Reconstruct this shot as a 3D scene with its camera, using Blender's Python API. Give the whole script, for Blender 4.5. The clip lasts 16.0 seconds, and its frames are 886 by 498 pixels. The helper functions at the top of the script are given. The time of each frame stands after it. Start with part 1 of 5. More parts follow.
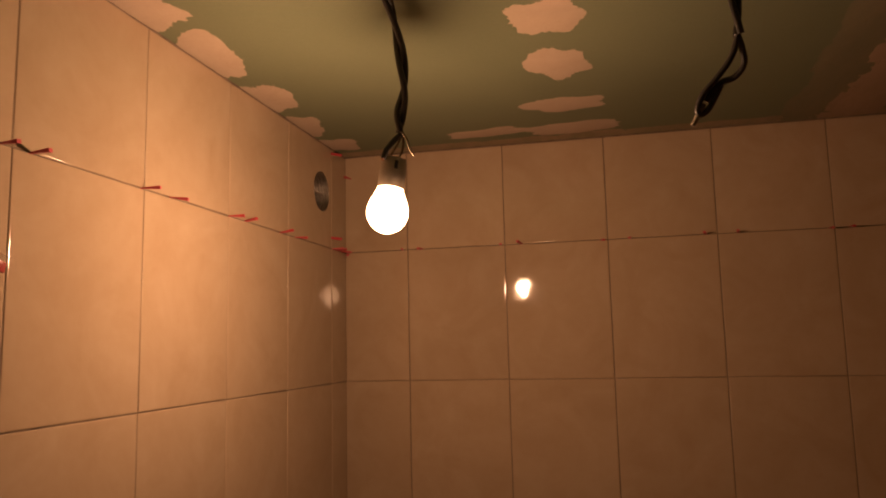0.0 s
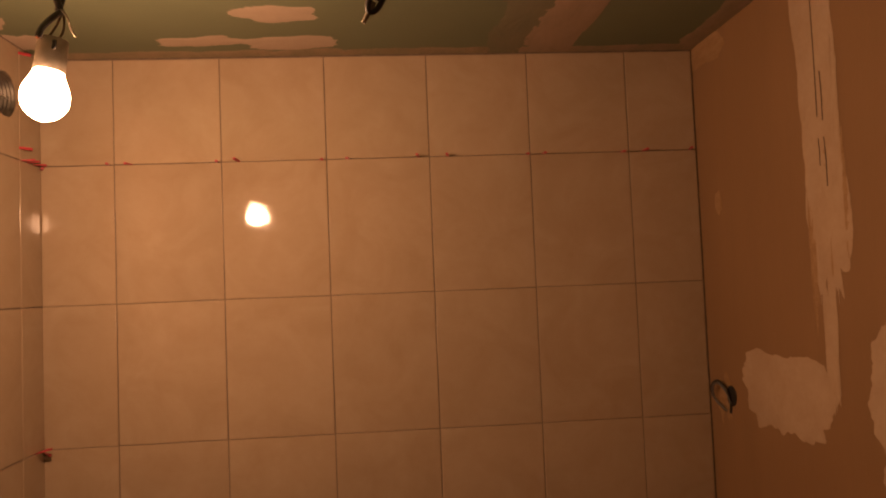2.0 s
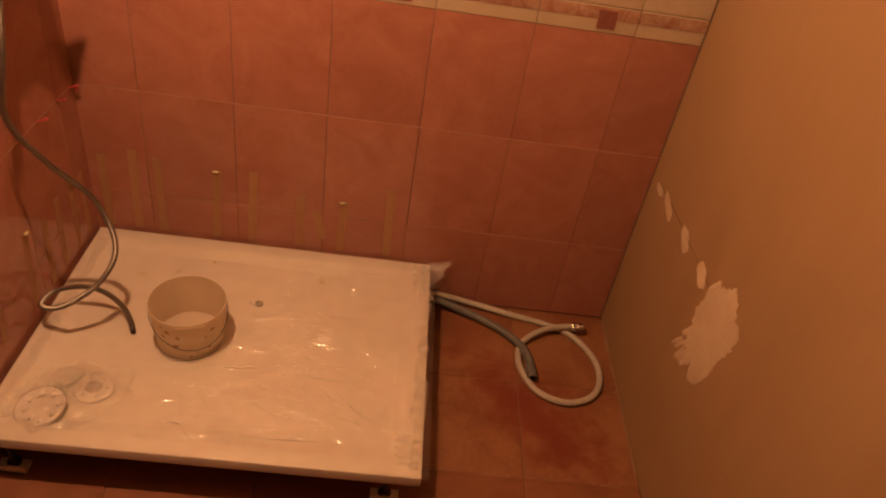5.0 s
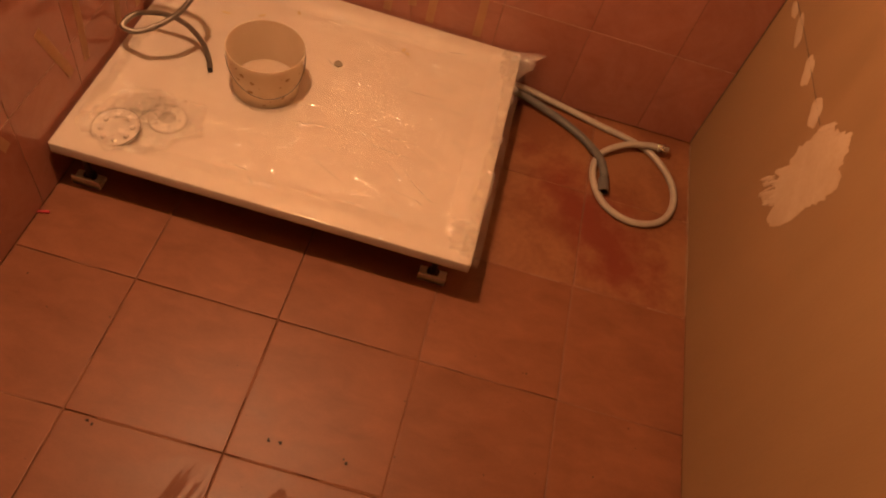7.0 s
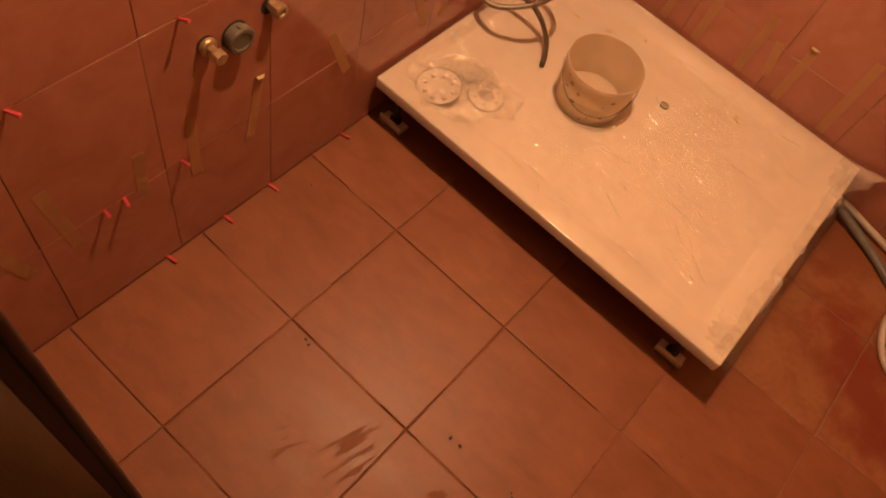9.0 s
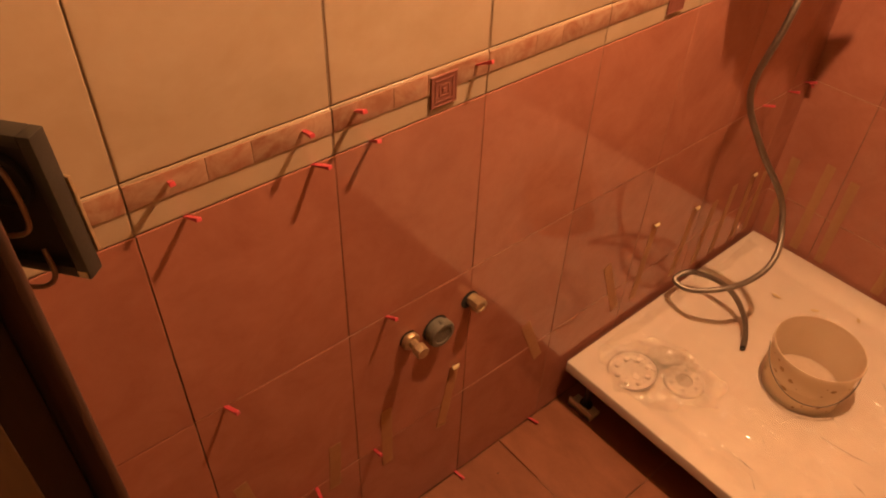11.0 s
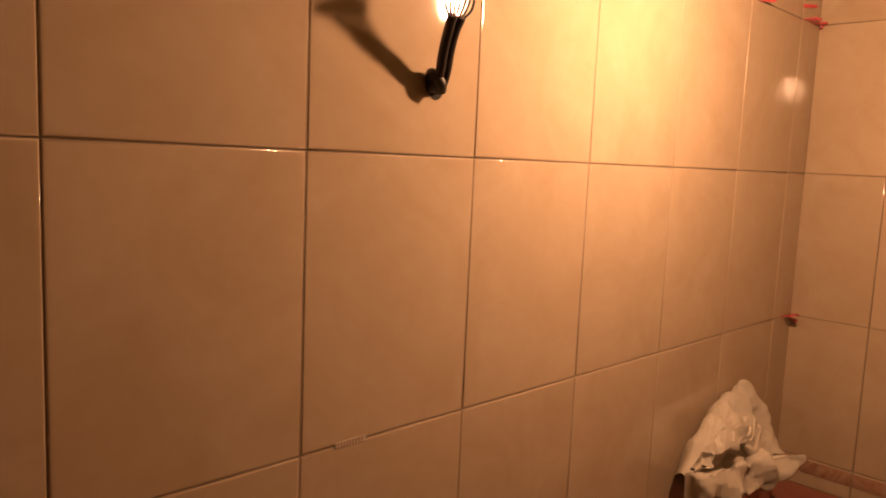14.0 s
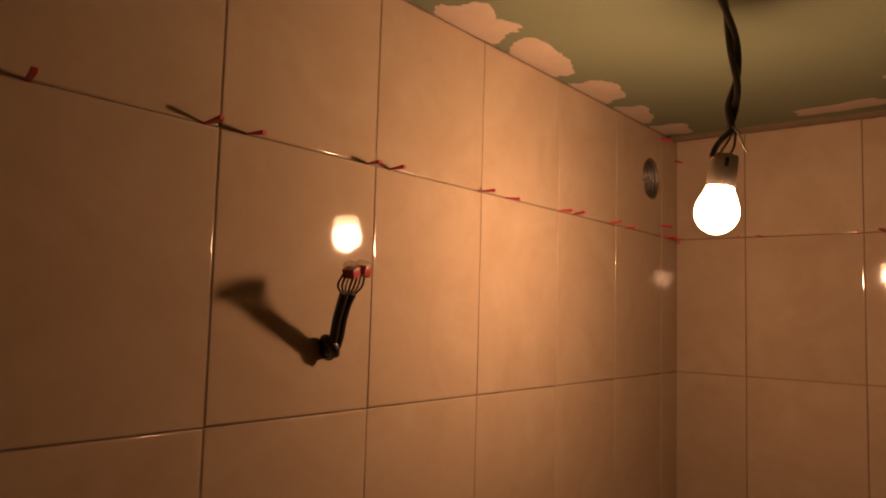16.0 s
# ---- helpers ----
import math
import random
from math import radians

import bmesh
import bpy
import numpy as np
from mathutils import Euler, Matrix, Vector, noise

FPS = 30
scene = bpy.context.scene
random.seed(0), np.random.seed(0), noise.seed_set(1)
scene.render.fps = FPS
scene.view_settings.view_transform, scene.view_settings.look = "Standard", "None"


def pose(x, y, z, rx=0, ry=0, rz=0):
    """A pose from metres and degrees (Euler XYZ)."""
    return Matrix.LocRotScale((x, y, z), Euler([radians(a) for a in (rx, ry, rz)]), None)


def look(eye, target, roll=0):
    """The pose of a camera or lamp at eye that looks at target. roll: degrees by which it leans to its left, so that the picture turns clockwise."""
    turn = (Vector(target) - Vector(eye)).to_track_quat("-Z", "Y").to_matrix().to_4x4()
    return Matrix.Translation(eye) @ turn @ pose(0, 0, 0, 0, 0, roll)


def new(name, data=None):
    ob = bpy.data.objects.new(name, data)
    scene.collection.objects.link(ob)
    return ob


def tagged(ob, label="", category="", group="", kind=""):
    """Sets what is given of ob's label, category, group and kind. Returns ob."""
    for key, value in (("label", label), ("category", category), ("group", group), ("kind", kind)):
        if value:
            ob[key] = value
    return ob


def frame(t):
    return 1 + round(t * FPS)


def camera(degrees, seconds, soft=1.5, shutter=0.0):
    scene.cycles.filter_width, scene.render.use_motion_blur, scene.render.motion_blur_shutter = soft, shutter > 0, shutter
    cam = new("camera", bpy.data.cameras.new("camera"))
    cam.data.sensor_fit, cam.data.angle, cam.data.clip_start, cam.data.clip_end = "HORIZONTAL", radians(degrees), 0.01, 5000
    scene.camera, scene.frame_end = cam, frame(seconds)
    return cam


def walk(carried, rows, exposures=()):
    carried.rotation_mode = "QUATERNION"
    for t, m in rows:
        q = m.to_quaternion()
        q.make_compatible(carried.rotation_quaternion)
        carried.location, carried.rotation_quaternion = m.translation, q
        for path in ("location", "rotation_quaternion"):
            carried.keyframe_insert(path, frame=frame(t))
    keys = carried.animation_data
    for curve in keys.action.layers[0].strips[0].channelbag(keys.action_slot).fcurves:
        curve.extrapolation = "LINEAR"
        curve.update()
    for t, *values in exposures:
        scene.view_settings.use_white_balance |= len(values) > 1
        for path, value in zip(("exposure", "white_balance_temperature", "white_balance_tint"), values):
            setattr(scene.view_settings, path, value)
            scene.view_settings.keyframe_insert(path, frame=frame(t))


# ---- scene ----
cam = camera(61.8, 16.0, soft=2.0)
PATH = [
    (0, (0.682, -1.815, 1.767), (0.234, 0.118, 2.021), -1.3),
    (0.5, (0.683, -1.815, 1.780), (0.380, 0.152, 1.975), -1.6),
    (1, (0.734, -1.804, 1.735), (0.644, 0.181, 1.964), -2.6),
    (1.5, (0.766, -1.794, 1.714), (0.836, 0.193, 1.927), -2.8),
    (2, (0.807, -1.803, 1.689), (0.960, 0.189, 1.789), -2.3),
    (2.5, (0.842, -1.814, 1.681), (1.003, 0.174, 1.534), 0.4),
    (3, (0.853, -1.809, 1.694), (0.949, 0.149, 1.297), 3.4),
    (3.5, (0.845, -1.812, 1.677), (0.942, 0.098, 1.089), 5.4),
    (4, (0.858, -1.796, 1.671), (0.980, -0.010, 0.779), 7.5),
    (4.2, (0.870, -1.802, 1.645), (0.974, -0.057, 0.673), 7.8),
    (6.3, (0.876, -1.767, 1.573), (1.116, -0.464, 0.074), 15.3),
    (6.5, (0.888, -1.765, 1.556), (1.063, -0.491, 0.024), 15.2),
    (7, (0.894, -1.763, 1.541), (0.947, -0.595, -0.081), 18.4),
    (7.5, (0.880, -1.762, 1.517), (0.867, -0.692, -0.172), 23.3),
    (8, (0.873, -1.783, 1.486), (0.735, -0.774, -0.235), 25.3),
    (8.2, (0.834, -1.769, 1.486), (0.657, -0.791, -0.249), 26.1),
    (10.3, (0.705, -1.758, 1.441), (-0.199, -0.784, -0.054), 6.7),
    (10.5, (0.699, -1.745, 1.454), (-0.282, -0.777, 0.005), 4.8),
    (11, (0.658, -1.751, 1.464), (-0.471, -0.757, 0.146), 2.3),
    (11.5, (0.650, -1.758, 1.491), (-0.612, -0.750, 0.312), 0.1),
    (12, (0.647, -1.759, 1.521), (-0.690, -0.699, 0.477), 0.8),
    (12.5, (0.642, -1.768, 1.559), (-0.734, -0.606, 0.690), 2.9),
    (13, (0.640, -1.774, 1.603), (-0.776, -0.524, 0.946), 3.9),
    (13.5, (0.643, -1.781, 1.629), (-0.825, -0.515, 1.139), 2.0),
    (14, (0.653, -1.790, 1.674), (-0.767, -0.403, 1.433), 2.5),
    (14.5, (0.657, -1.801, 1.701), (-0.748, -0.379, 1.623), 1.4),
    (15, (0.668, -1.819, 1.740), (-0.724, -0.386, 1.819), 1.2),
    (15.5, (0.688, -1.832, 1.767), (-0.670, -0.375, 1.953), 1.0),
    (16, (0.706, -1.833, 1.809), (-0.538, -0.277, 1.979), 1.6),]
EXPOSURES = ((0, -3.38, 6390, 10), (1, -3.04, 6420, 10), (2, -2.36, 6460, 10), (3, -1.80, 6590, 10), (4, -0.93, 6750, 10), (6.3, -0.28, 6780, 10), (7, -0.17, 6790, 10), (8.2, -0.02, 6750, 10), (10.3, 0.02, 6770, 10), (11, -0.01, 7060, 10), (12, -0.29, 7180, 10), (13, -0.95, 6950, 10), (14, -1.9, 6530, 10), (15, -2.90, 6390, 10), (16, -3.39, 6360, 10))
walk(cam, [(t, look(eye, aim, lean)) for t, eye, aim, lean in PATH], exposures=EXPOSURES)

# ---------------------------------------------------------------- light
world = bpy.data.worlds.new("world")
scene.world = world
world.use_nodes = True
world.node_tree.nodes["Background"].inputs[0].default_value = (0.02, 0.012, 0.006, 1)
world.node_tree.nodes["Background"].inputs[1].default_value = 0.05
BULB_POWER = 6150.0
BULB_COLOUR = (1.0, 0.508, 0.263, 1)


# ---------------------------------------------------------------- materials
def node(nt, kind, **sets):
    n = nt.nodes.new(kind)
    for key, value in sets.items():
        n.inputs[key.replace("_", " ")].default_value = value
    return n


def surface(name, light, dark, rough=0.5, scale=4.0, fine=60.0, bump=0.1, metal=0.0, stretch=(1, 1, 1),
            spread=0.5, vary=0.0, rough_vary=0.1, bump_dist=0.002, warp=0.0, spec=0.5, coat=0.0, own=True, wave=0.0):
    """Base colour wanders between two tones at two scales; fine relief; rough patches."""
    m = bpy.data.materials.new(name)
    m.use_nodes = True
    nt = m.node_tree
    ln = nt.links.new
    b = nt.nodes["Principled BSDF"]
    tc = nt.nodes.new("ShaderNodeTexCoord")
    mp = nt.nodes.new("ShaderNodeMapping")
    mp.inputs["Scale"].default_value = stretch
    ln(tc.outputs["Object"], mp.inputs["Vector"])
    oi = nt.nodes.new("ShaderNodeObjectInfo")
    vec = mp.outputs["Vector"]
    if own:
        mul = nt.nodes.new("ShaderNodeMath")
        mul.operation = "MULTIPLY"
        mul.inputs[1].default_value = 37.0
        ln(oi.outputs["Random"], mul.inputs[0])
        add = nt.nodes.new("ShaderNodeVectorMath")
        add.operation = "ADD"
        ln(vec, add.inputs[0])
        ln(mul.outputs[0], add.inputs[1])
        vec = add.outputs[0]
    big = node(nt, "ShaderNodeTexNoise", Scale=scale, Detail=5.0, Roughness=0.6, Distortion=warp)
    ln(vec, big.inputs["Vector"])
    small = node(nt, "ShaderNodeTexNoise", Scale=fine, Detail=4.0, Roughness=0.65)
    ln(vec, small.inputs["Vector"])
    mix = nt.nodes.new("ShaderNodeMath")
    mix.operation = "MULTIPLY_ADD"
    mix.inputs[1].default_value = 0.3
    ln(small.outputs["Fac"], mix.inputs[0])
    ln(big.outputs["Fac"], mix.inputs[2])
    ramp = nt.nodes.new("ShaderNodeValToRGB")
    ramp.color_ramp.elements[0].position = 0.65 - spread * 0.4
    ramp.color_ramp.elements[1].position = 0.65 + spread * 0.4
    ramp.color_ramp.elements[0].color = (*dark, 1)
    ramp.color_ramp.elements[1].color = (*light, 1)
    ln(mix.outputs[0], ramp.inputs["Fac"])
    col = ramp.outputs["Color"]
    if vary:
        hsv = nt.nodes.new("ShaderNodeHueSaturation")
        mr = nt.nodes.new("ShaderNodeMapRange")
        mr.inputs["To Min"].default_value = 1 - vary
        mr.inputs["To Max"].default_value = 1 + vary
        ln(oi.outputs["Random"], mr.inputs["Value"])
        ln(mr.outputs["Result"], hsv.inputs["Value"])
        ln(col, hsv.inputs["Color"])
        col = hsv.outputs["Color"]
    ln(col, b.inputs["Base Color"])
    rr = nt.nodes.new("ShaderNodeMapRange")
    rr.inputs["To Min"].default_value = max(0.02, rough - rough_vary)
    rr.inputs["To Max"].default_value = min(1, rough + rough_vary)
    ln(big.outputs["Fac"], rr.inputs["Value"])
    ln(rr.outputs["Result"], b.inputs["Roughness"])
    b.inputs["Metallic"].default_value = metal
    b.inputs["Specular IOR Level"].default_value = spec
    b.inputs["Coat Weight"].default_value = coat
    b.inputs["Coat Roughness"].default_value = 0.08
    if bump:
        bp = node(nt, "ShaderNodeBump", Strength=bump, Distance=bump_dist)
        ln(small.outputs["Fac"], bp.inputs["Height"])
        ln(bp.outputs["Normal"], b.inputs["Normal"])
        if wave:
            slow = node(nt, "ShaderNodeTexNoise", Scale=16.0, Detail=1.0)
            ln(vec, slow.inputs["Vector"])
            wv = node(nt, "ShaderNodeBump", Strength=1.0, Distance=wave)
            ln(slow.outputs["Fac"], wv.inputs["Height"])
            ln(wv.outputs["Normal"], bp.inputs["Normal"])
    return m


def clear_film(name, tint, haze, rough, gain, relief=0.009):
    """Thin crumpled polythene: mostly clear, with a milky share and a wet-looking gloss."""
    m = bpy.data.materials.new(name)
    m.use_nodes = True
    nt = m.node_tree
    ln = nt.links.new
    nt.nodes.remove(nt.nodes["Principled BSDF"])
    out = nt.nodes["Material Output"]
    clear = node(nt, "ShaderNodeBsdfTransparent", Color=(*tint, 1))
    milk = node(nt, "ShaderNodeBsdfDiffuse", Color=(0.85, 0.80, 0.72, 1))
    gloss = node(nt, "ShaderNodeBsdfGlossy", Color=(1, 1, 1, 1), Roughness=rough)
    tc = nt.nodes.new("ShaderNodeTexCoord")
    n1 = node(nt, "ShaderNodeTexNoise", Scale=14.0, Detail=4.0, Distortion=1.5)
    ln(tc.outputs["Object"], n1.inputs["Vector"])
    mp = nt.nodes.new("ShaderNodeMapping")
    mp.inputs["Rotation"].default_value = (0, 0, 0.45)
    mp.inputs["Scale"].default_value = (5.0, 26.0, 8.0)
    ln(tc.outputs["Object"], mp.inputs["Vector"])
    n2 = node(nt, "ShaderNodeTexNoise", Scale=1.0, Detail=3.0, Roughness=0.55, Distortion=0.8)
    ln(mp.outputs["Vector"], n2.inputs["Vector"])
    sub = nt.nodes.new("ShaderNodeMath")
    sub.operation = "SUBTRACT"
    sub.inputs[1].default_value = 0.5
    ln(n2.outputs["Fac"], sub.inputs[0])
    ab = nt.nodes.new("ShaderNodeMath")
    ab.operation = "ABSOLUTE"
    ln(sub.outputs[0], ab.inputs[0])
    fold = nt.nodes.new("ShaderNodeMapRange")
    fold.inputs["From Max"].default_value = 0.035
    fold.inputs["To Min"].default_value = 1.0
    fold.inputs["To Max"].default_value = 0.0
    ln(ab.outputs[0], fold.inputs["Value"])
    hsum = nt.nodes.new("ShaderNodeMath")
    hsum.operation = "MULTIPLY_ADD"
    hsum.inputs[1].default_value = 0.45
    ln(fold.outputs["Result"], hsum.inputs[0])
    ln(n1.outputs["Fac"], hsum.inputs[2])
    bp = node(nt, "ShaderNodeBump", Strength=0.8, Distance=relief)
    ln(hsum.outputs[0], bp.inputs["Height"])
    ln(bp.outputs["Normal"], gloss.inputs["Normal"])
    a = nt.nodes.new("ShaderNodeMixShader")
    mr = nt.nodes.new("ShaderNodeMapRange")
    mr.inputs["From Min"].default_value = 0.35
    mr.inputs["From Max"].default_value = 0.75
    mr.inputs["To Min"].default_value = haze * 0.3
    mr.inputs["To Max"].default_value = haze * 1.8
    ln(n1.outputs["Fac"], mr.inputs["Value"])
    ln(mr.outputs["Result"], a.inputs["Fac"])
    ln(clear.outputs[0], a.inputs[1])
    ln(milk.outputs[0], a.inputs[2])
    c = nt.nodes.new("ShaderNodeMixShader")
    c.inputs["Fac"].default_value = 0.05 * gain
    ln(a.outputs[0], c.inputs[1])
    ln(gloss.outputs[0], c.inputs[2])
    ln(c.outputs[0], out.inputs["Surface"])
    return m


M_CREAM = surface("cream_glaze", (0.428, 0.339, 0.241), (0.372, 0.280, 0.187), rough=0.048, scale=6, fine=45, bump=0.05,
                  spread=0.55, vary=0.03, rough_vary=0.012, warp=1.2, bump_dist=0.0004, spec=0.7, wave=0.0006)
M_CREAM_EDGE = surface("cream_glaze_edge", (0.428, 0.339, 0.241), (0.372, 0.280, 0.187), rough=0.10, scale=6, fine=45, bump=0.0, spread=0.55, rough_vary=0.02, spec=0.55)
M_PINK = surface("terracotta_glaze", (0.362, 0.154, 0.108), (0.292, 0.113, 0.077), rough=0.06, scale=7, fine=50, bump=0.05,
                 spread=0.55, vary=0.05, rough_vary=0.02, warp=1.2, bump_dist=0.0006)
M_BAND = surface("marbled_border_glaze", (0.371, 0.238, 0.163), (0.273, 0.129, 0.083), rough=0.15, scale=16, fine=90, bump=0.05,
                 spread=0.35, vary=0.08, warp=2.0, bump_dist=0.0006)
M_INSET = surface("oxblood_relief_glaze", (0.25, 0.098, 0.074), (0.19, 0.068, 0.053), rough=0.22, scale=60, fine=300, bump=0.1)
M_JOINT = surface("pale_joint", (0.53, 0.33, 0.22), (0.40, 0.23, 0.155), rough=0.9, scale=30, fine=200, bump=0.3)
M_FLOOR_JOINT = surface("floor_joint", (0.310, 0.172, 0.112), (0.189, 0.103, 0.069), rough=0.9, scale=30, fine=200, bump=0.3)
M_DUST = surface("joint_dust", (0.232, 0.103, 0.060), (0.163, 0.069, 0.039), rough=0.9, scale=25, fine=150, bump=0.2)
M_CREAM_JOINT = surface("cream_joint", (0.344, 0.267, 0.189), (0.249, 0.189, 0.133), rough=0.9, scale=30, fine=200, bump=0.3)
M_GROUT = surface("tile_adhesive", (0.21, 0.16, 0.12), (0.10, 0.08, 0.06), rough=0.95, scale=30, fine=200, bump=0.4, own=False)
M_FLOOR = surface("floor_tile_terracotta", (0.222, 0.0855, 0.0450), (0.158, 0.0585, 0.0300), rough=0.42, scale=6.0, fine=90, bump=0.14,
                  spread=0.6, vary=0.05, rough_vary=0.14, warp=0.35, stretch=(1.6, 3.2, 1), spec=0.28)
M_FLOOR_BED = surface("floor_joint_dirt", (0.185, 0.086, 0.049), (0.115, 0.053, 0.030), rough=0.95, scale=25, fine=150, bump=0.3, own=False)
M_FLOOR_WET = surface("floor_tile_stained", (0.245, 0.105, 0.050), (0.175, 0.062, 0.030), rough=0.42, scale=3.6, fine=60, bump=0.1,
                      spread=0.26, vary=0.05, rough_vary=0.12, warp=0.5)
# an old rust-red stain drawn across the tiles beside the tray
snt = M_FLOOR_WET.node_tree
geo = snt.nodes.new("ShaderNodeNewGeometry")
smap = snt.nodes.new("ShaderNodeMapping")
smap.vector_type = "TEXTURE"
smap.inputs["Location"].default_value = (1.335, -0.43, 0)
smap.inputs["Rotation"].default_value = (0, 0, -0.80)
smap.inputs["Scale"].default_value = (0.31, 0.125, 1)
snt.links.new(geo.outputs["Position"], smap.inputs["Vector"])
slen = snt.nodes.new("ShaderNodeVectorMath")
slen.operation = "LENGTH"
snt.links.new(smap.outputs["Vector"], slen.inputs[0])
sno = node(snt, "ShaderNodeTexNoise", Scale=11.0, Detail=6.0, Roughness=0.62)
snt.links.new(geo.outputs["Position"], sno.inputs["Vector"])
sadd = snt.nodes.new("ShaderNodeMath")
sadd.operation = "MULTIPLY_ADD"
sadd.inputs[1].default_value = 2.6
snt.links.new(sno.outputs["Fac"], sadd.inputs[0])
snt.links.new(slen.outputs["Value"], sadd.inputs[2])
sram = snt.nodes.new("ShaderNodeMapRange")
for key, value in (("From Min", 1.65), ("From Max", 2.30), ("To Min", 0.80), ("To Max", 0.0)):
    sram.inputs[key].default_value = value
snt.links.new(sadd.outputs[0], sram.inputs["Value"])
smix = snt.nodes.new("ShaderNodeMix")
smix.data_type = "RGBA"
snt.links.new(sram.outputs["Result"], smix.inputs["Factor"])
snt.links.new(snt.nodes["Principled BSDF"].inputs["Base Color"].links[0].from_socket, smix.inputs[6])
smix.inputs[7].default_value = (0.145, 0.018, 0.012, 1)
snt.links.new(smix.outputs[2], snt.nodes["Principled BSDF"].inputs["Base Color"])
M_GREEN = surface("green_plasterboard", (0.158, 0.185, 0.112), (0.132, 0.158, 0.094), rough=0.85, scale=2.5, fine=120, bump=0.15, own=False)
M_PUTTY = surface("filler_white", (0.461, 0.378, 0.297), (0.395, 0.316, 0.237), rough=0.9, scale=14, fine=120, bump=0.3, own=True, spread=0.7)
M_PUTTY_THIN = surface("filler_thin_scraped", (0.329, 0.243, 0.164), (0.198, 0.178, 0.105), rough=0.9, scale=7, fine=60, bump=0.25,
                       own=True, spread=0.6, stretch=(3, 1, 1))
M_PUTTY_FAINT = surface("filler_skim", (0.205, 0.185, 0.118), (0.145, 0.150, 0.092), rough=0.9, scale=6, fine=60, bump=0.2, own=True, spread=0.8, stretch=(5, 1, 1))
M_PUTTY_SEAM = surface("filler_seam", (0.375, 0.275, 0.195), (0.275, 0.208, 0.140), rough=0.9, scale=7, fine=60, bump=0.25, own=True, spread=0.7, stretch=(5, 1, 1))
M_TAN = surface("tan_board", (0.281, 0.170, 0.086), (0.224, 0.132, 0.063), rough=0.6, scale=3, fine=70, bump=0.15, own=False,
                stretch=(1, 4, 0.6), spread=0.7, rough_vary=0.15)
M_TAN_PUTTY = surface("filler_sanded", (0.474, 0.371, 0.265), (0.369, 0.261, 0.169), rough=0.9, scale=9, fine=90, bump=0.3, own=True, spread=0.7)
M_TAN_THIN = surface("filler_smear", (0.369, 0.243, 0.132), (0.276, 0.164, 0.076), rough=0.8, scale=16, fine=90, bump=0.2, own=True, stretch=(1, 3, 1))
M_RED = surface("red_plastic", (0.50, 0.060, 0.075), (0.40, 0.042, 0.055), rough=0.4, scale=30, fine=200, bump=0.05)
M_WHITE = surface("white_acrylic", (0.616, 0.550, 0.482), (0.575, 0.506, 0.436), rough=0.14, scale=5, fine=50, bump=0.03, rough_vary=0.05)
M_PAPER = surface("white_wrap_cloth", (0.491, 0.449, 0.382), (0.424, 0.378, 0.305), rough=0.85, scale=20, fine=180, bump=0.3)
M_TAPE = surface("masking_tape", (0.335, 0.170, 0.080), (0.300, 0.142, 0.068), rough=0.7, scale=40, fine=220, bump=0.25, vary=0.08)
M_TAPE_BACK = surface("tape_curl", (0.514, 0.408, 0.237), (0.448, 0.342, 0.185), rough=0.7, scale=40, fine=220, bump=0.25)
M_CHROME = surface("chrome", (0.75, 0.72, 0.68), (0.65, 0.62, 0.58), rough=0.10, scale=20, fine=200, bump=0.02, metal=1.0, rough_vary=0.05)
M_HOSE = surface("steel_hose", (0.290, 0.255, 0.220), (0.215, 0.188, 0.160), rough=0.48, scale=40, fine=300, bump=0.1, metal=1.0)
M_BRASS = surface("dull_brass", (0.50, 0.37, 0.22), (0.30, 0.22, 0.14), rough=0.40, scale=60, fine=300, bump=0.25, metal=0.7)
M_PLUG = surface("grey_green_plug", (0.12, 0.112, 0.088), (0.075, 0.070, 0.055), rough=0.5, scale=60, fine=300, bump=0.2)
M_ALU = surface("aluminium_duct", (0.38, 0.355, 0.32), (0.22, 0.20, 0.175), rough=0.48, scale=60, fine=300, bump=0.2, metal=1.0)
M_BLACK = surface("black_cable", (0.022, 0.020, 0.018), (0.012, 0.011, 0.010), rough=0.42, scale=40, fine=300, bump=0.1)
M_WIRE_BROWN = surface("brown_wire", (0.12, 0.075, 0.04), (0.08, 0.05, 0.03), rough=0.4, scale=60, fine=300, bump=0.05)
M_WIRE_GREY = surface("grey_wire", (0.30, 0.26, 0.20), (0.22, 0.19, 0.14), rough=0.4, scale=60, fine=300, bump=0.05)
M_COPPER = surface("copper", (0.42, 0.20, 0.11), (0.32, 0.15, 0.08), rough=0.40, scale=60, fine=300, bump=0.1, metal=1.0)
M_CERAMIC = surface("ceramic_socket", (0.385, 0.352, 0.303), (0.308, 0.264, 0.209), rough=0.5, scale=40, fine=200, bump=0.1)
# near-black colour stands in for the shade inside holes, slots and recesses
M_HOLE_SHADE = surface("recess_shade", (0.02, 0.017, 0.014), (0.01, 0.009, 0.008), rough=0.9, scale=20, fine=100, bump=0.1)
M_HOSE_LIGHT = surface("pale_grey_hose", (0.41, 0.37, 0.31), (0.33, 0.29, 0.245), rough=0.45, scale=30, fine=200, bump=0.1)
M_HOSE_DARK = surface("dark_grey_hose", (0.13, 0.125, 0.115), (0.09, 0.085, 0.08), rough=0.5, scale=30, fine=200, bump=0.1)
M_BUCKET = surface("translucent_bucket", (0.76, 0.69, 0.57), (0.66, 0.58, 0.45), rough=0.35, scale=9, fine=70, bump=0.1)
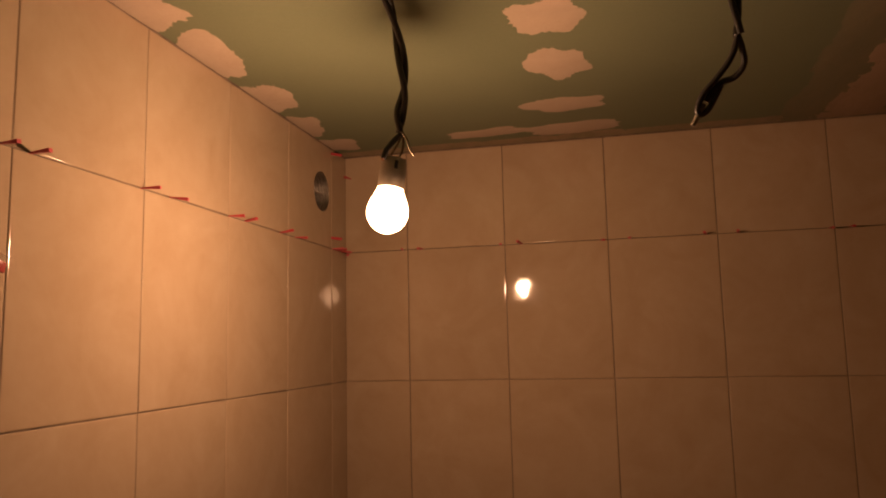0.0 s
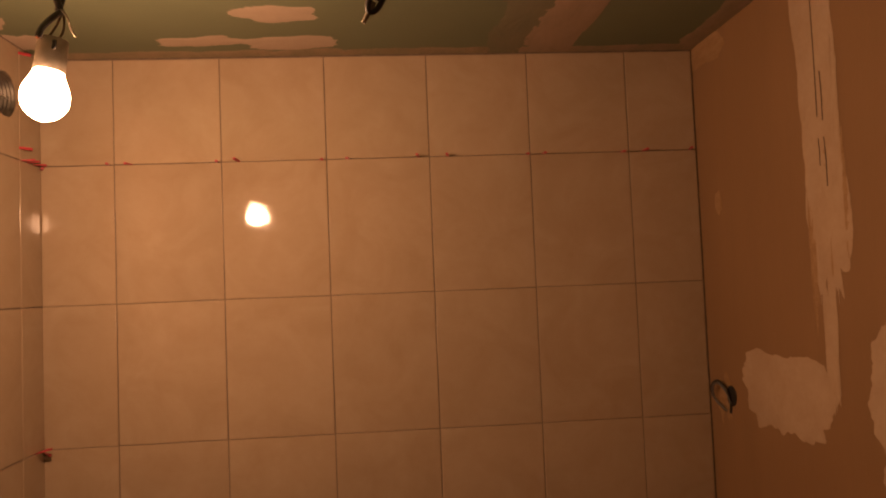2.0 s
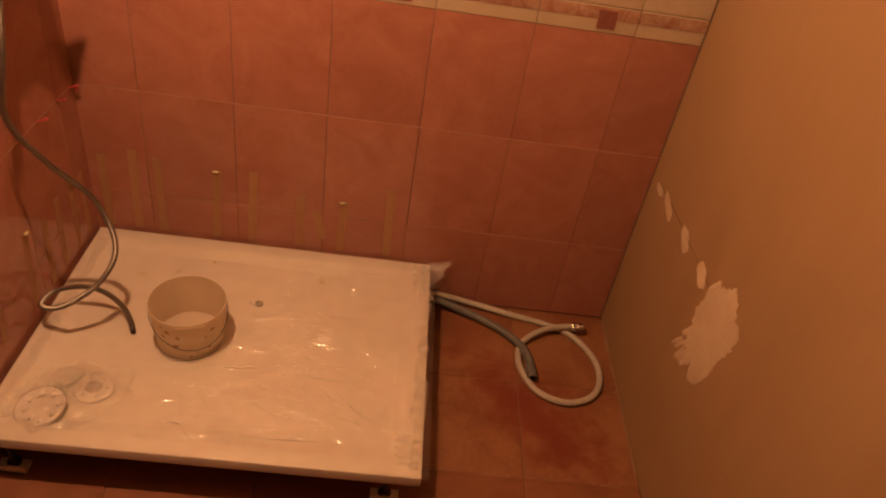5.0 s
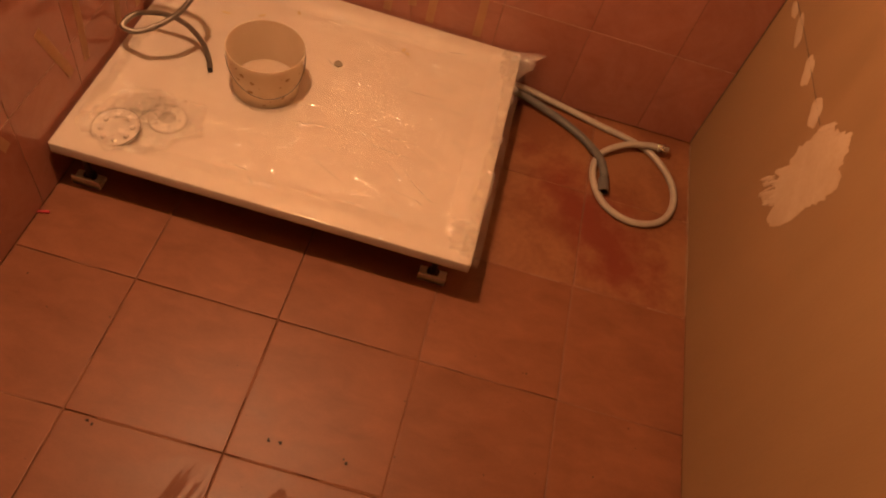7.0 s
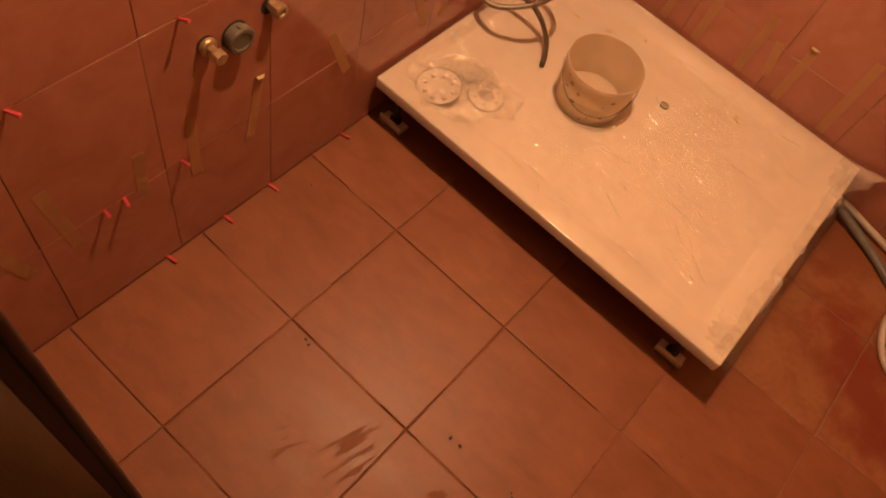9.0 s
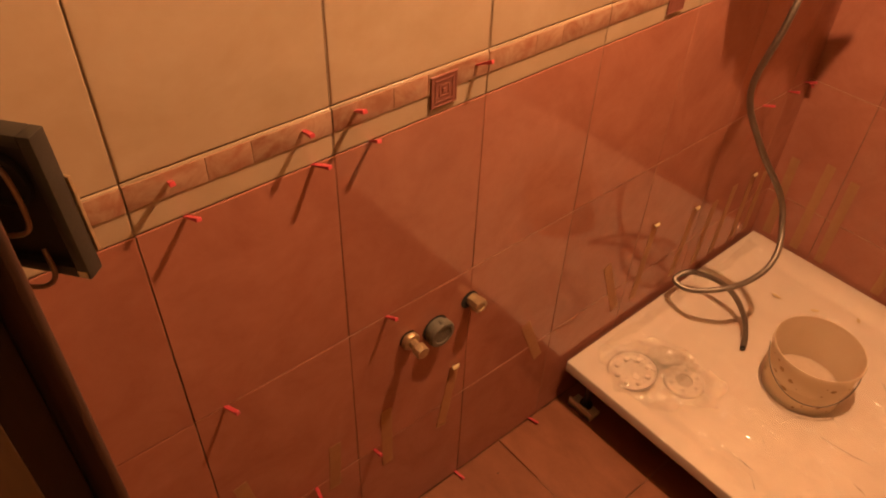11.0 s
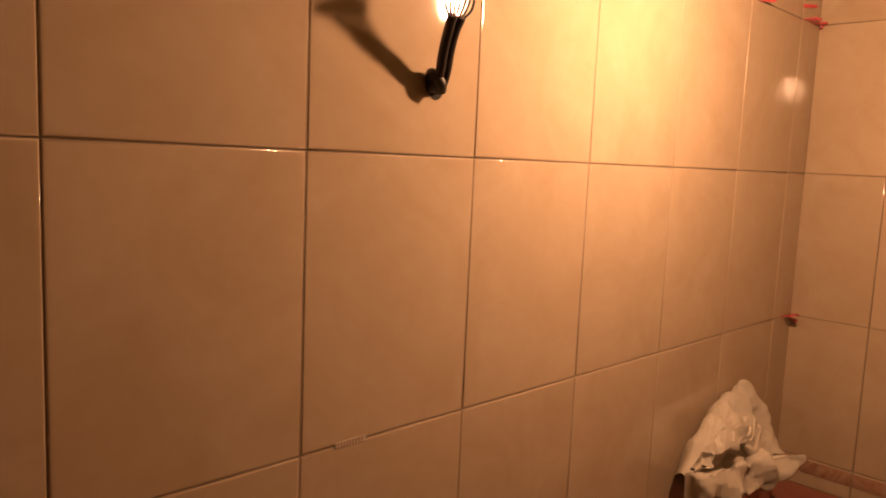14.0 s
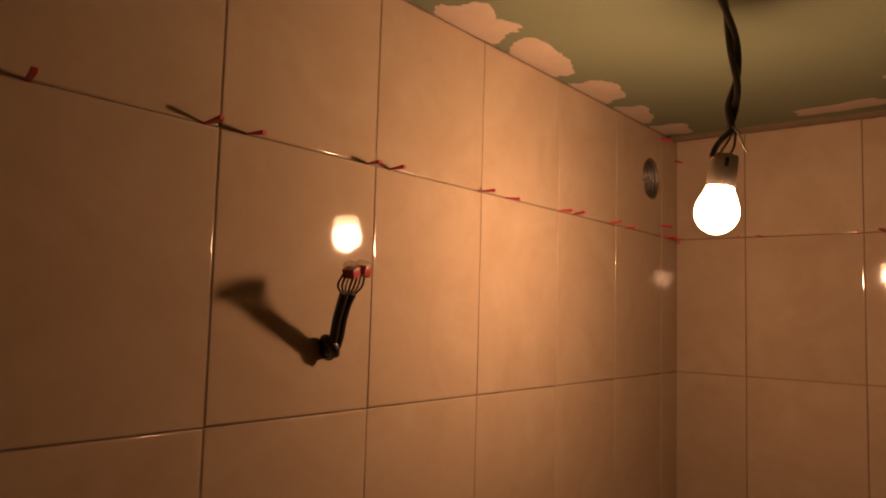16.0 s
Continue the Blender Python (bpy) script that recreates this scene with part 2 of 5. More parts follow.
# light soaks through the thin milky plastic of the bucket
bnt = M_BUCKET.node_tree
soak = node(bnt, "ShaderNodeBsdfTranslucent", Color=(0.93, 0.86, 0.74, 1))
through_shell = node(bnt, "ShaderNodeBsdfTransparent", Color=(0.95, 0.90, 0.80, 1))
blend = node(bnt, "ShaderNodeMixShader", Fac=0.5)
thin = node(bnt, "ShaderNodeMixShader", Fac=0.28)
bnt.links.new(bnt.nodes["Principled BSDF"].outputs[0], blend.inputs[1])
bnt.links.new(soak.outputs[0], blend.inputs[2])
bnt.links.new(blend.outputs[0], thin.inputs[1])
bnt.links.new(through_shell.outputs[0], thin.inputs[2])
bnt.links.new(thin.outputs[0], bnt.nodes["Material Output"].inputs["Surface"])
M_SPLASH = surface("mortar_splash", (0.40, 0.30, 0.18), (0.24, 0.17, 0.10), rough=0.9, scale=60, fine=300, bump=0.3)
M_WOOD = surface("dark_jamb_wood", (0.036, 0.020, 0.011), (0.018, 0.011, 0.007), rough=0.5, scale=6, fine=60, bump=0.2, stretch=(4, 4, 0.5), own=False)
# paler than the other door wood: missing bounce light is put into the colour
M_JAMB = surface("jamb_wood_lifted", (0.200, 0.138, 0.085), (0.145, 0.098, 0.060), rough=0.6, scale=6, fine=60, bump=0.2, stretch=(4, 4, 0.5), own=False)
M_BEAD = surface("bead_wood", (0.036, 0.015, 0.009), (0.022, 0.010, 0.006), rough=0.4, scale=8, fine=60, bump=0.15, stretch=(4, 4, 0.4), own=False)
M_HALL = surface("hall_plaster", (0.144, 0.108, 0.072), (0.108, 0.081, 0.054), rough=0.9, scale=3, fine=50, bump=0.3, own=False)
M_HALL_FLOOR = surface("hall_floor_dust", (0.06, 0.05, 0.04), (0.035, 0.03, 0.024), rough=0.9, scale=5, fine=60, bump=0.3, own=False)
M_SWITCH = surface("grey_switch_plastic", (0.020, 0.018, 0.016), (0.013, 0.011, 0.010), rough=0.4, scale=30, fine=200, bump=0.08)
# plate grey made lighter: light on the rim's sides is put into the colour
M_SWITCH_RIM = surface("grey_rim_lit_side", (0.026, 0.023, 0.017), (0.016, 0.014, 0.011), rough=0.45, scale=30, fine=200, bump=0.1)
M_WIRE_ROSE = surface("rose_brown_wire", (0.17, 0.085, 0.05), (0.13, 0.062, 0.036), rough=0.4, scale=60, fine=300, bump=0.05)
M_IVORY = surface("ivory_plastic", (0.66, 0.55, 0.38), (0.58, 0.47, 0.32), rough=0.4, scale=30, fine=200, bump=0.05)
M_SEAL = surface("white_sealant", (0.31, 0.19, 0.115), (0.20, 0.115, 0.068), rough=0.7, scale=40, fine=200, bump=0.3)
M_STEEL = surface("tool_steel", (0.55, 0.53, 0.50), (0.45, 0.43, 0.40), rough=0.35, scale=40, fine=200, bump=0.1, metal=1.0)
M_CLEAR_RED = surface("red_connector", (0.38, 0.05, 0.05), (0.28, 0.03, 0.03), rough=0.3, scale=40, fine=200, bump=0.05)
M_FILM = clear_film("tray_film", (0.99, 0.985, 0.97), 0.05, 0.15, 1.5, 0.005)
M_BAG = clear_film("polythene_bag", (0.972, 0.966, 0.955), 0.13, 0.06, 1.6)
# milky white in the creases stands in for bright glints
M_CREASE_GLINT = clear_film("film_crease_glint", (1, 1, 1), 0.55, 0.25, 1.2, 0.0003)
M_FOLD = clear_film("gathered_film", (0.985, 0.975, 0.955), 0.20, 0.15, 1.6)
M_CLEAR = clear_film("clear_connector", (0.9, 0.88, 0.84), 0.12, 0.08, 1.0)

def glowing(name, strength, clear):
    """Hot filament zone, or the lightly frosted glass round it, which glows and lets the light through."""
    m = bpy.data.materials.new(name)
    m.use_nodes = True
    nt = m.node_tree
    nt.nodes.remove(nt.nodes["Principled BSDF"])
    em = node(nt, "ShaderNodeEmission", Color=BULB_COLOUR, Strength=strength)
    last = em
    if clear:
        tr = node(nt, "ShaderNodeBsdfTransparent", Color=(1, 1, 1, 1))
        last = nt.nodes.new("ShaderNodeAddShader")
        nt.links.new(em.outputs[0], last.inputs[0])
        nt.links.new(tr.outputs[0], last.inputs[1])
    nt.links.new(last.outputs[0], nt.nodes["Material Output"].inputs["Surface"])
    return m


M_GLOW = glowing("bulb_frosted_glass", 140.0, True)
M_FILAMENT = glowing("bulb_filament", BULB_POWER, False)


# ---------------------------------------------------------------- mesh helpers
def mesh_of(bm, name, material, smooth=None):
    me = bpy.data.meshes.new(name)
    bmesh.ops.recalc_face_normals(bm, faces=bm.faces)
    bm.to_mesh(me)
    bm.free()
    if material is not None:
        me.materials.append(material)
    if smooth is not None:
        me.shade_smooth()
        if smooth < 180:
            me.set_sharp_from_angle(angle=radians(smooth))
    return me


def part(name, bm, material, parent=None, label="", at=None, smooth=35):
    ob = new(name, mesh_of(bm, name, material, smooth))
    if at is not None:
        ob.matrix_basis = at
    if parent is not None:
        ob.parent = parent
    return tagged(ob, label)


def thing(name, label, category, at=None, group="", kind=""):
    ob = new(name)
    ob.empty_display_size = 0.05
    if at is not None:
        ob.matrix_basis = at
    return tagged(ob, label, category, group, kind)


def box(x0, x1, y0, y1, z0, z1, bevel=0.0, seg=2):
    bm = bmesh.new()
    bmesh.ops.create_cube(bm, size=1, matrix=Matrix.Translation(((x0 + x1) / 2, (y0 + y1) / 2, (z0 + z1) / 2))
                          @ Matrix.Diagonal((x1 - x0, y1 - y0, z1 - z0, 1)))
    if bevel:
        bmesh.ops.bevel(bm, geom=bm.edges[:], offset=bevel, segments=seg, affect="EDGES", profile=0.6)
    return bm


def join(*bms):
    out = bmesh.new()
    for b in bms:
        me = bpy.data.meshes.new("tmp")
        b.to_mesh(me)
        b.free()
        out.from_mesh(me)
        bpy.data.meshes.remove(me)
    return out


def moved(bm, m):
    bmesh.ops.transform(bm, matrix=m, verts=bm.verts)
    return bm


def lathe(profile, n=40, cap=True):
    """Turn a list of (radius, z) about z."""
    bm = bmesh.new()
    rings = [[bm.verts.new((r * math.cos(2 * math.pi * k / n), r * math.sin(2 * math.pi * k / n), z)) for k in range(n)]
             for r, z in profile]
    for a, b in zip(rings, rings[1:]):
        for k in range(n):
            bm.faces.new((a[k], a[(k + 1) % n], b[(k + 1) % n], b[k]))
    if cap:
        bm.faces.new(rings[0][::-1])
        bm.faces.new(rings[-1])
    return bm


def spline(points, steps=10):
    p = [Vector(q) for q in points]
    p = [2 * p[0] - p[1]] + p + [2 * p[-1] - p[-2]]
    out = []
    for i in range(1, len(p) - 2):
        a, b, c, d = p[i - 1:i + 3]
        for k in range(steps):
            t = k / steps
            out.append(0.5 * (2 * b + (c - a) * t + (2 * a - 5 * b + 4 * c - d) * t * t + (3 * b - a - 3 * c + d) * t ** 3))
    out.append(p[-2])
    return out


def sweep(line, radius, n=10, ridge=0.0, cap=True):
    """A tube along a line of points; ridge makes every other ring slimmer."""
    bm = bmesh.new()
    rings = []
    side = None
    for i, p in enumerate(line):
        d = (line[min(i + 1, len(line) - 1)] - line[max(i - 1, 0)]).normalized()
        side = d.orthogonal().normalized() if side is None else (side - d * side.dot(d)).normalized()
        up = d.cross(side)
        r = radius(i / (len(line) - 1)) if callable(radius) else radius
        if ridge and i % 2:
            r -= ridge
        rings.append([bm.verts.new(p + side * r * math.cos(2 * math.pi * k / n) + up * r * math.sin(2 * math.pi * k / n)) for k in range(n)])
    for a, b in zip(rings, rings[1:]):
        for k in range(n):
            bm.faces.new((a[k], a[(k + 1) % n], b[(k + 1) % n], b[k]))
    if cap:
        bm.faces.new(rings[0][::-1])
        bm.faces.new(rings[-1])
    return bm


def blob(rx, ry, seed, rag=0.18, n=120, thick=0.0012, teeth=0.05, square=2.0, drag=0.0):
    """A trowelled patch of filler in the xy plane: ragged outline, thin feathered rim, uneven top."""
    bm = bmesh.new()
    rim, ring, mid = [], [], []
    for k in range(n):
        a = 2 * math.pi * k / n
        c, s = math.cos(a), math.sin(a)
        base = (abs(c) ** square + abs(s) ** square) ** (-1 / square)
        wob = 1 + rag * noise.noise((c * 1.3 + seed * 7.1, s * 1.3, seed)) * 2 + teeth * noise.noise((c * 9 + seed, s * 9, seed * 3.3)) * 2
        wob += teeth * noise.noise((c * 26 + seed, s * 26, seed * 5.1))
        wob -= drag * max(0, -s) * (0.5 + noise.noise((c * 6 + seed, 0, seed)))
        x, y = rx * base * wob * c, ry * base * wob * s
        rim.append(bm.verts.new((x, y, 0.0003)))
        ring.append(bm.verts.new((x * 0.9, y * 0.9, thick * (0.8 + 0.5 * noise.noise((x * 40, y * 40, seed))))))
        mid.append(bm.verts.new((x * 0.5, y * 0.5, thick * (1.1 + 0.6 * noise.noise((x * 25, y * 25, seed))))))
    top = bm.verts.new((0, 0, thick * 1.2))
    for k in range(n):
        j = (k + 1) % n
        bm.faces.new((rim[k], rim[j], ring[j], ring[k]))
        bm.faces.new((ring[k], ring[j], mid[j], mid[k]))
        bm.faces.new((mid[k], mid[j], top))
    return bm


# Frames that carry xy-plane meshes onto the surfaces: local z leaves the wall.
ON_WEST = Matrix(((0, 0, 1, 0), (1, 0, 0, 0), (0, 1, 0, 0), (0, 0, 0, 1)))      # local x = +y, local y = up, out = +x
ON_NORTH = Matrix(((1, 0, 0, 0), (0, 0, -1, 0), (0, 1, 0, 0), (0, 0, 0, 1)))    # local x = +x, local y = up, out = -y
ON_EAST = Matrix(((0, 0, -1, 0), (-1, 0, 0, 0), (0, 1, 0, 0), (0, 0, 0, 1)))    # local x = -y, local y = up, out = -x
ON_CEIL = Matrix(((1, 0, 0, 0), (0, -1, 0, 0), (0, 0, -1, 0), (0, 0, 0, 1)))    # out = down


def west(y, z, out=0.0, turn=0):
    return Matrix.Translation((out, y, z)) @ ON_WEST @ pose(0, 0, 0, 0, 0, turn)


def north(x, z, out=0.0, turn=0):
    return Matrix.Translation((x, -out, z)) @ ON_NORTH @ pose(0, 0, 0, 0, 0, turn)


def east(y, z, out=0.0, turn=0):
    return Matrix.Translation((EAST - out, y, z)) @ ON_EAST @ pose(0, 0, 0, 0, 0, turn)


def ceil(x, y, out=0.0, turn=0):
    return Matrix.Translation((x, y, CEIL - out)) @ ON_CEIL @ pose(0, 0, 0, 0, 0, turn)


# ---------------------------------------------------------------- plan
EAST = 1.600          # plasterboard wall
CEIL = 2.266
DOOR = -1.742         # inner face of the door wall
GAP = 0.0015
Z_LEVELS = [0.0, 0.285, 0.616, 0.947, 1.015, 1.346, 1.677, 2.008, CEIL - 0.004]   # joints, floor to ceiling
NORTH_X = [-0.001] + [0.1685 + 0.251 * i for i in range(6)] + [1.597]
WEST_Y = [0.004] + [-0.0985 - 0.2513 * i for i in range(7)] + [DOOR]
FLOOR_X = [0.0, 0.284, 0.6205, 0.957, 1.2935, EAST]
FLOOR_Y = [0.0, -0.323, -0.650, -0.977, -1.303, -1.630, DOOR + 0.004]
TILE = 0.008          # thickness of the wall tiles
BED = 0.0022          # depth of the open joints

# walls behind the tiles (faces of the glaze lie in x = 0 and y = 0)
wall_west = tagged(new("wall_west", mesh_of(join(
    box(-0.16, -BED, DOOR - 0.12, -0.225, 0, CEIL), box(-0.16, -BED, -0.225, -0.097, 0, 2.077),
    box(-0.16, -BED, -0.225, -0.097, 2.205, CEIL), box(-0.16, -BED, -0.097, 0.16, 0, CEIL)), "wall_west", M_GROUT)),
    "wall tiled in cream above and terracotta below", "wall", kind="structure")
wall_north = tagged(new("wall_north", mesh_of(box(-BED, EAST, BED, 0.16, 0, CEIL), "wall_north", M_GROUT)),
                    "wall tiled in cream above and terracotta below", "wall", kind="structure")
wall_east = tagged(new("wall_east", mesh_of(box(EAST, EAST + 0.12, DOOR - 0.12, 0.16, 0, CEIL), "wall_east", M_TAN)),
                   "tan plasterboard wall with patches of filler", "wall", kind="structure")
floor = tagged(new("floor", mesh_of(box(-0.16, EAST + 0.12, DOOR + 0.002, 0.16, -0.12, -0.0042), "floor", M_FLOOR_BED)),
               "terracotta tiled floor, dusty and stained", "floor", kind="structure")
ceiling = tagged(new("ceiling", mesh_of(box(-0.16, EAST + 0.12, DOOR - 0.12, 0.16, CEIL, CEIL + 0.1), "ceiling", M_GREEN)),
                 "green moisture-proof plasterboard ceiling with filler patches", "ceiling", kind="structure")
JAMB = 0.392
wall_south = tagged(new("wall_south", mesh_of(join(
    box(-0.008, JAMB - 0.022, DOOR - 0.12, DOOR, 0, CEIL), box(1.27, EAST, DOOR - 0.12, DOOR, 0, CEIL),
    box(JAMB - 0.022, 1.27, DOOR - 0.12, DOOR, 2.07, CEIL)), "wall_south", M_HALL)),
    "plastered wall with the doorway", "wall", kind="structure")
# door lining with the recess for the latch
door_frame = thing("door_frame", "dark wooden door lining with a latch recess", "door frame", kind="structure")
part("jamb", join(box(JAMB - 0.022, JAMB, DOOR - 0.125, DOOR - 0.028, 0, 1.045, 0.001), box(JAMB - 0.022, JAMB, DOOR - 0.125, DOOR - 0.028, 1.10, 2.07, 0.001),
                  box(JAMB - 0.022, JAMB, DOOR - 0.125, DOOR - 0.045, 1.045, 1.10)), M_JAMB, door_frame)
part("rebate", box(JAMB - 0.022, JAMB - 0.005, DOOR - 0.028, DOOR - 0.009, 0, 2.07), M_WOOD, door_frame, "dark seal rebate")
part("bead", box(JAMB - 0.022, JAMB, DOOR - 0.009, DOOR + 0.006, 0, 2.07, 0.0055, 4), M_BEAD, door_frame, "rounded red-brown edge bead")
part("latch_recess", box(JAMB - 0.021, JAMB - 0.016, DOOR - 0.045, DOOR - 0.028, 1.045, 1.10), M_HOLE_SHADE, door_frame, "dark latch hole")
part("jamb", box(1.248, 1.27, DOOR - 0.125, DOOR + 0.004, 0, 2.07, 0.002), M_WOOD, door_frame)
part("head", box(JAMB, 1.248, DOOR - 0.125, DOOR + 0.004, 2.048, 2.07, 0.002), M_WOOD, door_frame)
# unlit hall behind the camera
hall_floor = tagged(new("hall_floor", mesh_of(box(-0.7, 2.4, -3.4, DOOR, -0.14, -0.055), "hall_floor", M_HALL_FLOOR)),
                    "dark dusty hall floor", "floor", kind="structure")
hall = tagged(new("hall_wall", mesh_of(join(box(-0.8, -0.7, -3.5, DOOR - 0.12, -0.1, 2.5), box(2.4, 2.5, -3.5, DOOR - 0.12, -0.1, 2.5),
                                           box(-0.8, 2.5, -3.5, -3.4, -0.1, 2.5), box(-0.7, -0.16, DOOR - 0.12, DOOR - 0.02, -0.1, 2.5),
                                           box(EAST + 0.12, 2.4, DOOR - 0.12, DOOR - 0.02, -0.1, 2.5), box(-0.16, EAST + 0.12, DOOR - 0.12, DOOR - 0.02, CEIL + 0.1, 2.5)), "hall_wall", M_HALL)),
              "plain unlit hall wall", "wall", kind="structure")
hall_ceiling = tagged(new("hall_ceiling", mesh_of(box(-0.8, 2.5, -3.5, DOOR - 0.02, 2.5, 2.6), "hall_ceiling", M_HALL)),
                      "plain unlit hall ceiling", "ceiling", kind="structure")

# ---------------------------------------------------------------- things
# --- lit bulb on its twisted cable
BX, BY, BZ = 0.366, -0.803, 1.957       # middle of the glass
bulb_lamp = thing("hanging_bulb", "lit bare bulb in a ceramic socket hanging from twisted black cable", "light bulb", pose(BX, BY, BZ, -4, 7, 0))
part("bulb", lathe([(0.001, -0.0305), (0.006, -0.0300), (0.012, -0.0278), (0.0180, -0.0243), (0.0232, -0.0193), (0.0270, -0.0132), (0.0294, -0.0065), (0.0301, 0.0), (0.0296, 0.0068),
                    (0.0280, 0.0130), (0.0256, 0.0190), (0.0230, 0.0245), (0.0206, 0.0295), (0.0188, 0.0340), (0.0180, 0.0385)], 48), M_GLOW, bulb_lamp, "glowing glass bulb", smooth=180)
part("filament", lathe([(0.0212 * math.sin(math.pi * k / 14) + 0.0005, -0.003 - 0.0225 * math.cos(math.pi * k / 14)) for k in range(15)], 28), M_FILAMENT, bulb_lamp, "white-hot filament zone", smooth=180)
socket = part("socket", lathe([(0.0160, 0.0352), (0.0190, 0.0356), (0.0197, 0.040), (0.0194, 0.058), (0.0187, 0.0775), (0.0182, 0.0805), (0.015, 0.081)], 40),
              M_CERAMIC, bulb_lamp, "stained white ceramic socket", smooth=40)
part("terminal", join(box(-0.010, -0.004, -0.004, 0.004, 0.0805, 0.0845, 0.0008), box(0.004, 0.010, -0.004, 0.004, 0.0805, 0.0845, 0.0008)), M_BRASS, socket, "brass terminals")
part("socket_slot", box(0.008, 0.0125, -0.0196, -0.0172, 0.062, 0.074), M_HOLE_SHADE, socket, "dark slot")


def twist(points, gap, turns, phase, steps=14, squeeze=None):
    """One strand of a twisted pair about a centre line."""
    line = spline(points, steps)
    out = []
    for i, p in enumerate(line):
        u = i / (len(line) - 1)
        a = 2 * math.pi * turns * u + phase
        g = gap * (squeeze(u) if squeeze else 1)
        out.append(p + Vector((math.cos(a) * g, math.sin(a) * g, 0)))
    return out


# centre lines are in the lamp's own axes
TOP = CEIL - BZ
drop = [(-0.020, -0.095, TOP), (-0.009, -0.053, 0.27), (0.002, -0.034, 0.225), (0.009, -0.024, 0.180), (0.006, -0.018, 0.145), (0.006, -0.011, 0.118)]
for ph in (0.0, math.pi):
    part("cable", sweep(twist(drop, 0.0048, 1.35, ph, 16), 0.0046, 10), M_BLACK, bulb_lamp, "twisted black cable", smooth=60)
part("cable", sweep(spline([(0.012, -0.012, 0.118), (0.002, -0.017, 0.104), (-0.006, -0.022, 0.088), (-0.009, -0.0235, 0.074)], 8), 0.0042, 10), M_BLACK, bulb_lamp, "cut black cable end", smooth=60)
part("cable_core", sweep(spline([(-0.009, -0.0235, 0.075), (-0.0096, -0.0238, 0.0715)], 3), 0.0022, 8), M_COPPER, bulb_lamp, "bare copper end")
part("wire", sweep(spline([(0.010, -0.008, 0.120), (0.004, -0.004, 0.104), (-0.004, 0.001, 0.092), (-0.007, 0, 0.084)], 8), 0.0017, 8), M_WIRE_BROWN, bulb_lamp, smooth=60)
part("wire", sweep(spline([(0.010, -0.008, 0.120), (0.012, -0.004, 0.104), (0.010, 0.0, 0.092), (0.007, 0, 0.084)], 8), 0.0017, 8), M_WIRE_BROWN, bulb_lamp, smooth=60)
part("wire", sweep(spline([(0.002, -0.014, 0.132), (0.010, -0.016, 0.119), (0.020, -0.016, 0.108), (0.027, -0.014, 0.092), (0.033, -0.012, 0.084)], 8), 0.0015, 8), M_WIRE_GREY, bulb_lamp, "spare grey wire end", smooth=60)
part("wire", sweep(spline([(0.002, -0.014, 0.132), (0.006, -0.016, 0.138), (0.012, -0.014, 0.134)], 6), 0.0018, 8), M_BLACK, bulb_lamp, smooth=60)

# --- the second cable, not yet connected
CX, CY = 0.829, -0.900
spare = thing("ceiling_cable", "unconnected black cable looped at its end under the ceiling", "cable", pose(CX, CY, CEIL))
hang = [(0.012, 0.0, 0.0), (0.010, 0.0, -0.05), (0.013, 0.002, -0.10), (0.014, 0.004, -0.135)]
for ph in (0.6, 0.6 + math.pi):
    part("cable", sweep(twist(hang, 0.0042, 0.75, ph, 14), 0.0042, 10), M_BLACK, spare, smooth=60)
part("cable", sweep(spline([(0.012, 0.004, -0.133), (0.018, 0.010, -0.150), (0.020, 0.016, -0.168), (0.010, 0.026, -0.180), (-0.004, 0.032, -0.183),
                            (-0.014, 0.036, -0.190), (-0.024, 0.040, -0.204)], 8), 0.0040, 10), M_BLACK, spare, smooth=60)
part("cable", sweep(spline([(0.014, 0.004, -0.133), (0.006, 0.014, -0.158), (-0.010, 0.026, -0.178), (-0.026, 0.034, -0.194), (-0.034, 0.040, -0.210),
                            (-0.032, 0.044, -0.219), (-0.022, 0.044, -0.214), (-0.012, 0.040, -0.198), (-0.004, 0.036, -0.182)], 8), 0.0040, 10), M_BLACK, spare, smooth=60)
part("cable_end", sweep(spline([(-0.026, 0.042, -0.206), (-0.034, 0.044, -0.220), (-0.041, 0.046, -0.232)], 6), 0.0032, 10), M_WIRE_GREY, spare, "grey cut cable end", smooth=60)

# --- cable out of the cream wall, with red terminal blocks
wc = thing("wall_cable", "black cables out of the cream wall ending in red connectors", "cable", pose(0, -1.176, 1.755))
part("hole", lathe([(0.0115, 0.0), (0.0115, 0.0008), (0.010, 0.001)], 20), M_HOLE_SHADE, wc, "dark drilled hole", at=ON_WEST.copy())
for k, dy in enumerate((-0.0050, 0.0050)):
    part("cable", sweep(spline([(-0.004, dy - 0.006, 0.002), (0.010, dy - 0.007, 0.002), (0.024, dy - 0.012, 0.018), (0.038, dy - 0.021, 0.040), (0.052, dy - 0.028, 0.060),
                                (0.062, dy * 1.3 - 0.031, 0.074)], 8), 0.0058, 12), M_BLACK, wc, smooth=60)
part("cable_loop", sweep(spline([(0.004, -0.010, 0.008), (0.010, -0.018, 0.016), (0.017, -0.019, 0.015), (0.021, -0.012, 0.006), (0.015, -0.005, -0.002)], 8), 0.0064, 12), M_BLACK, wc, smooth=60)
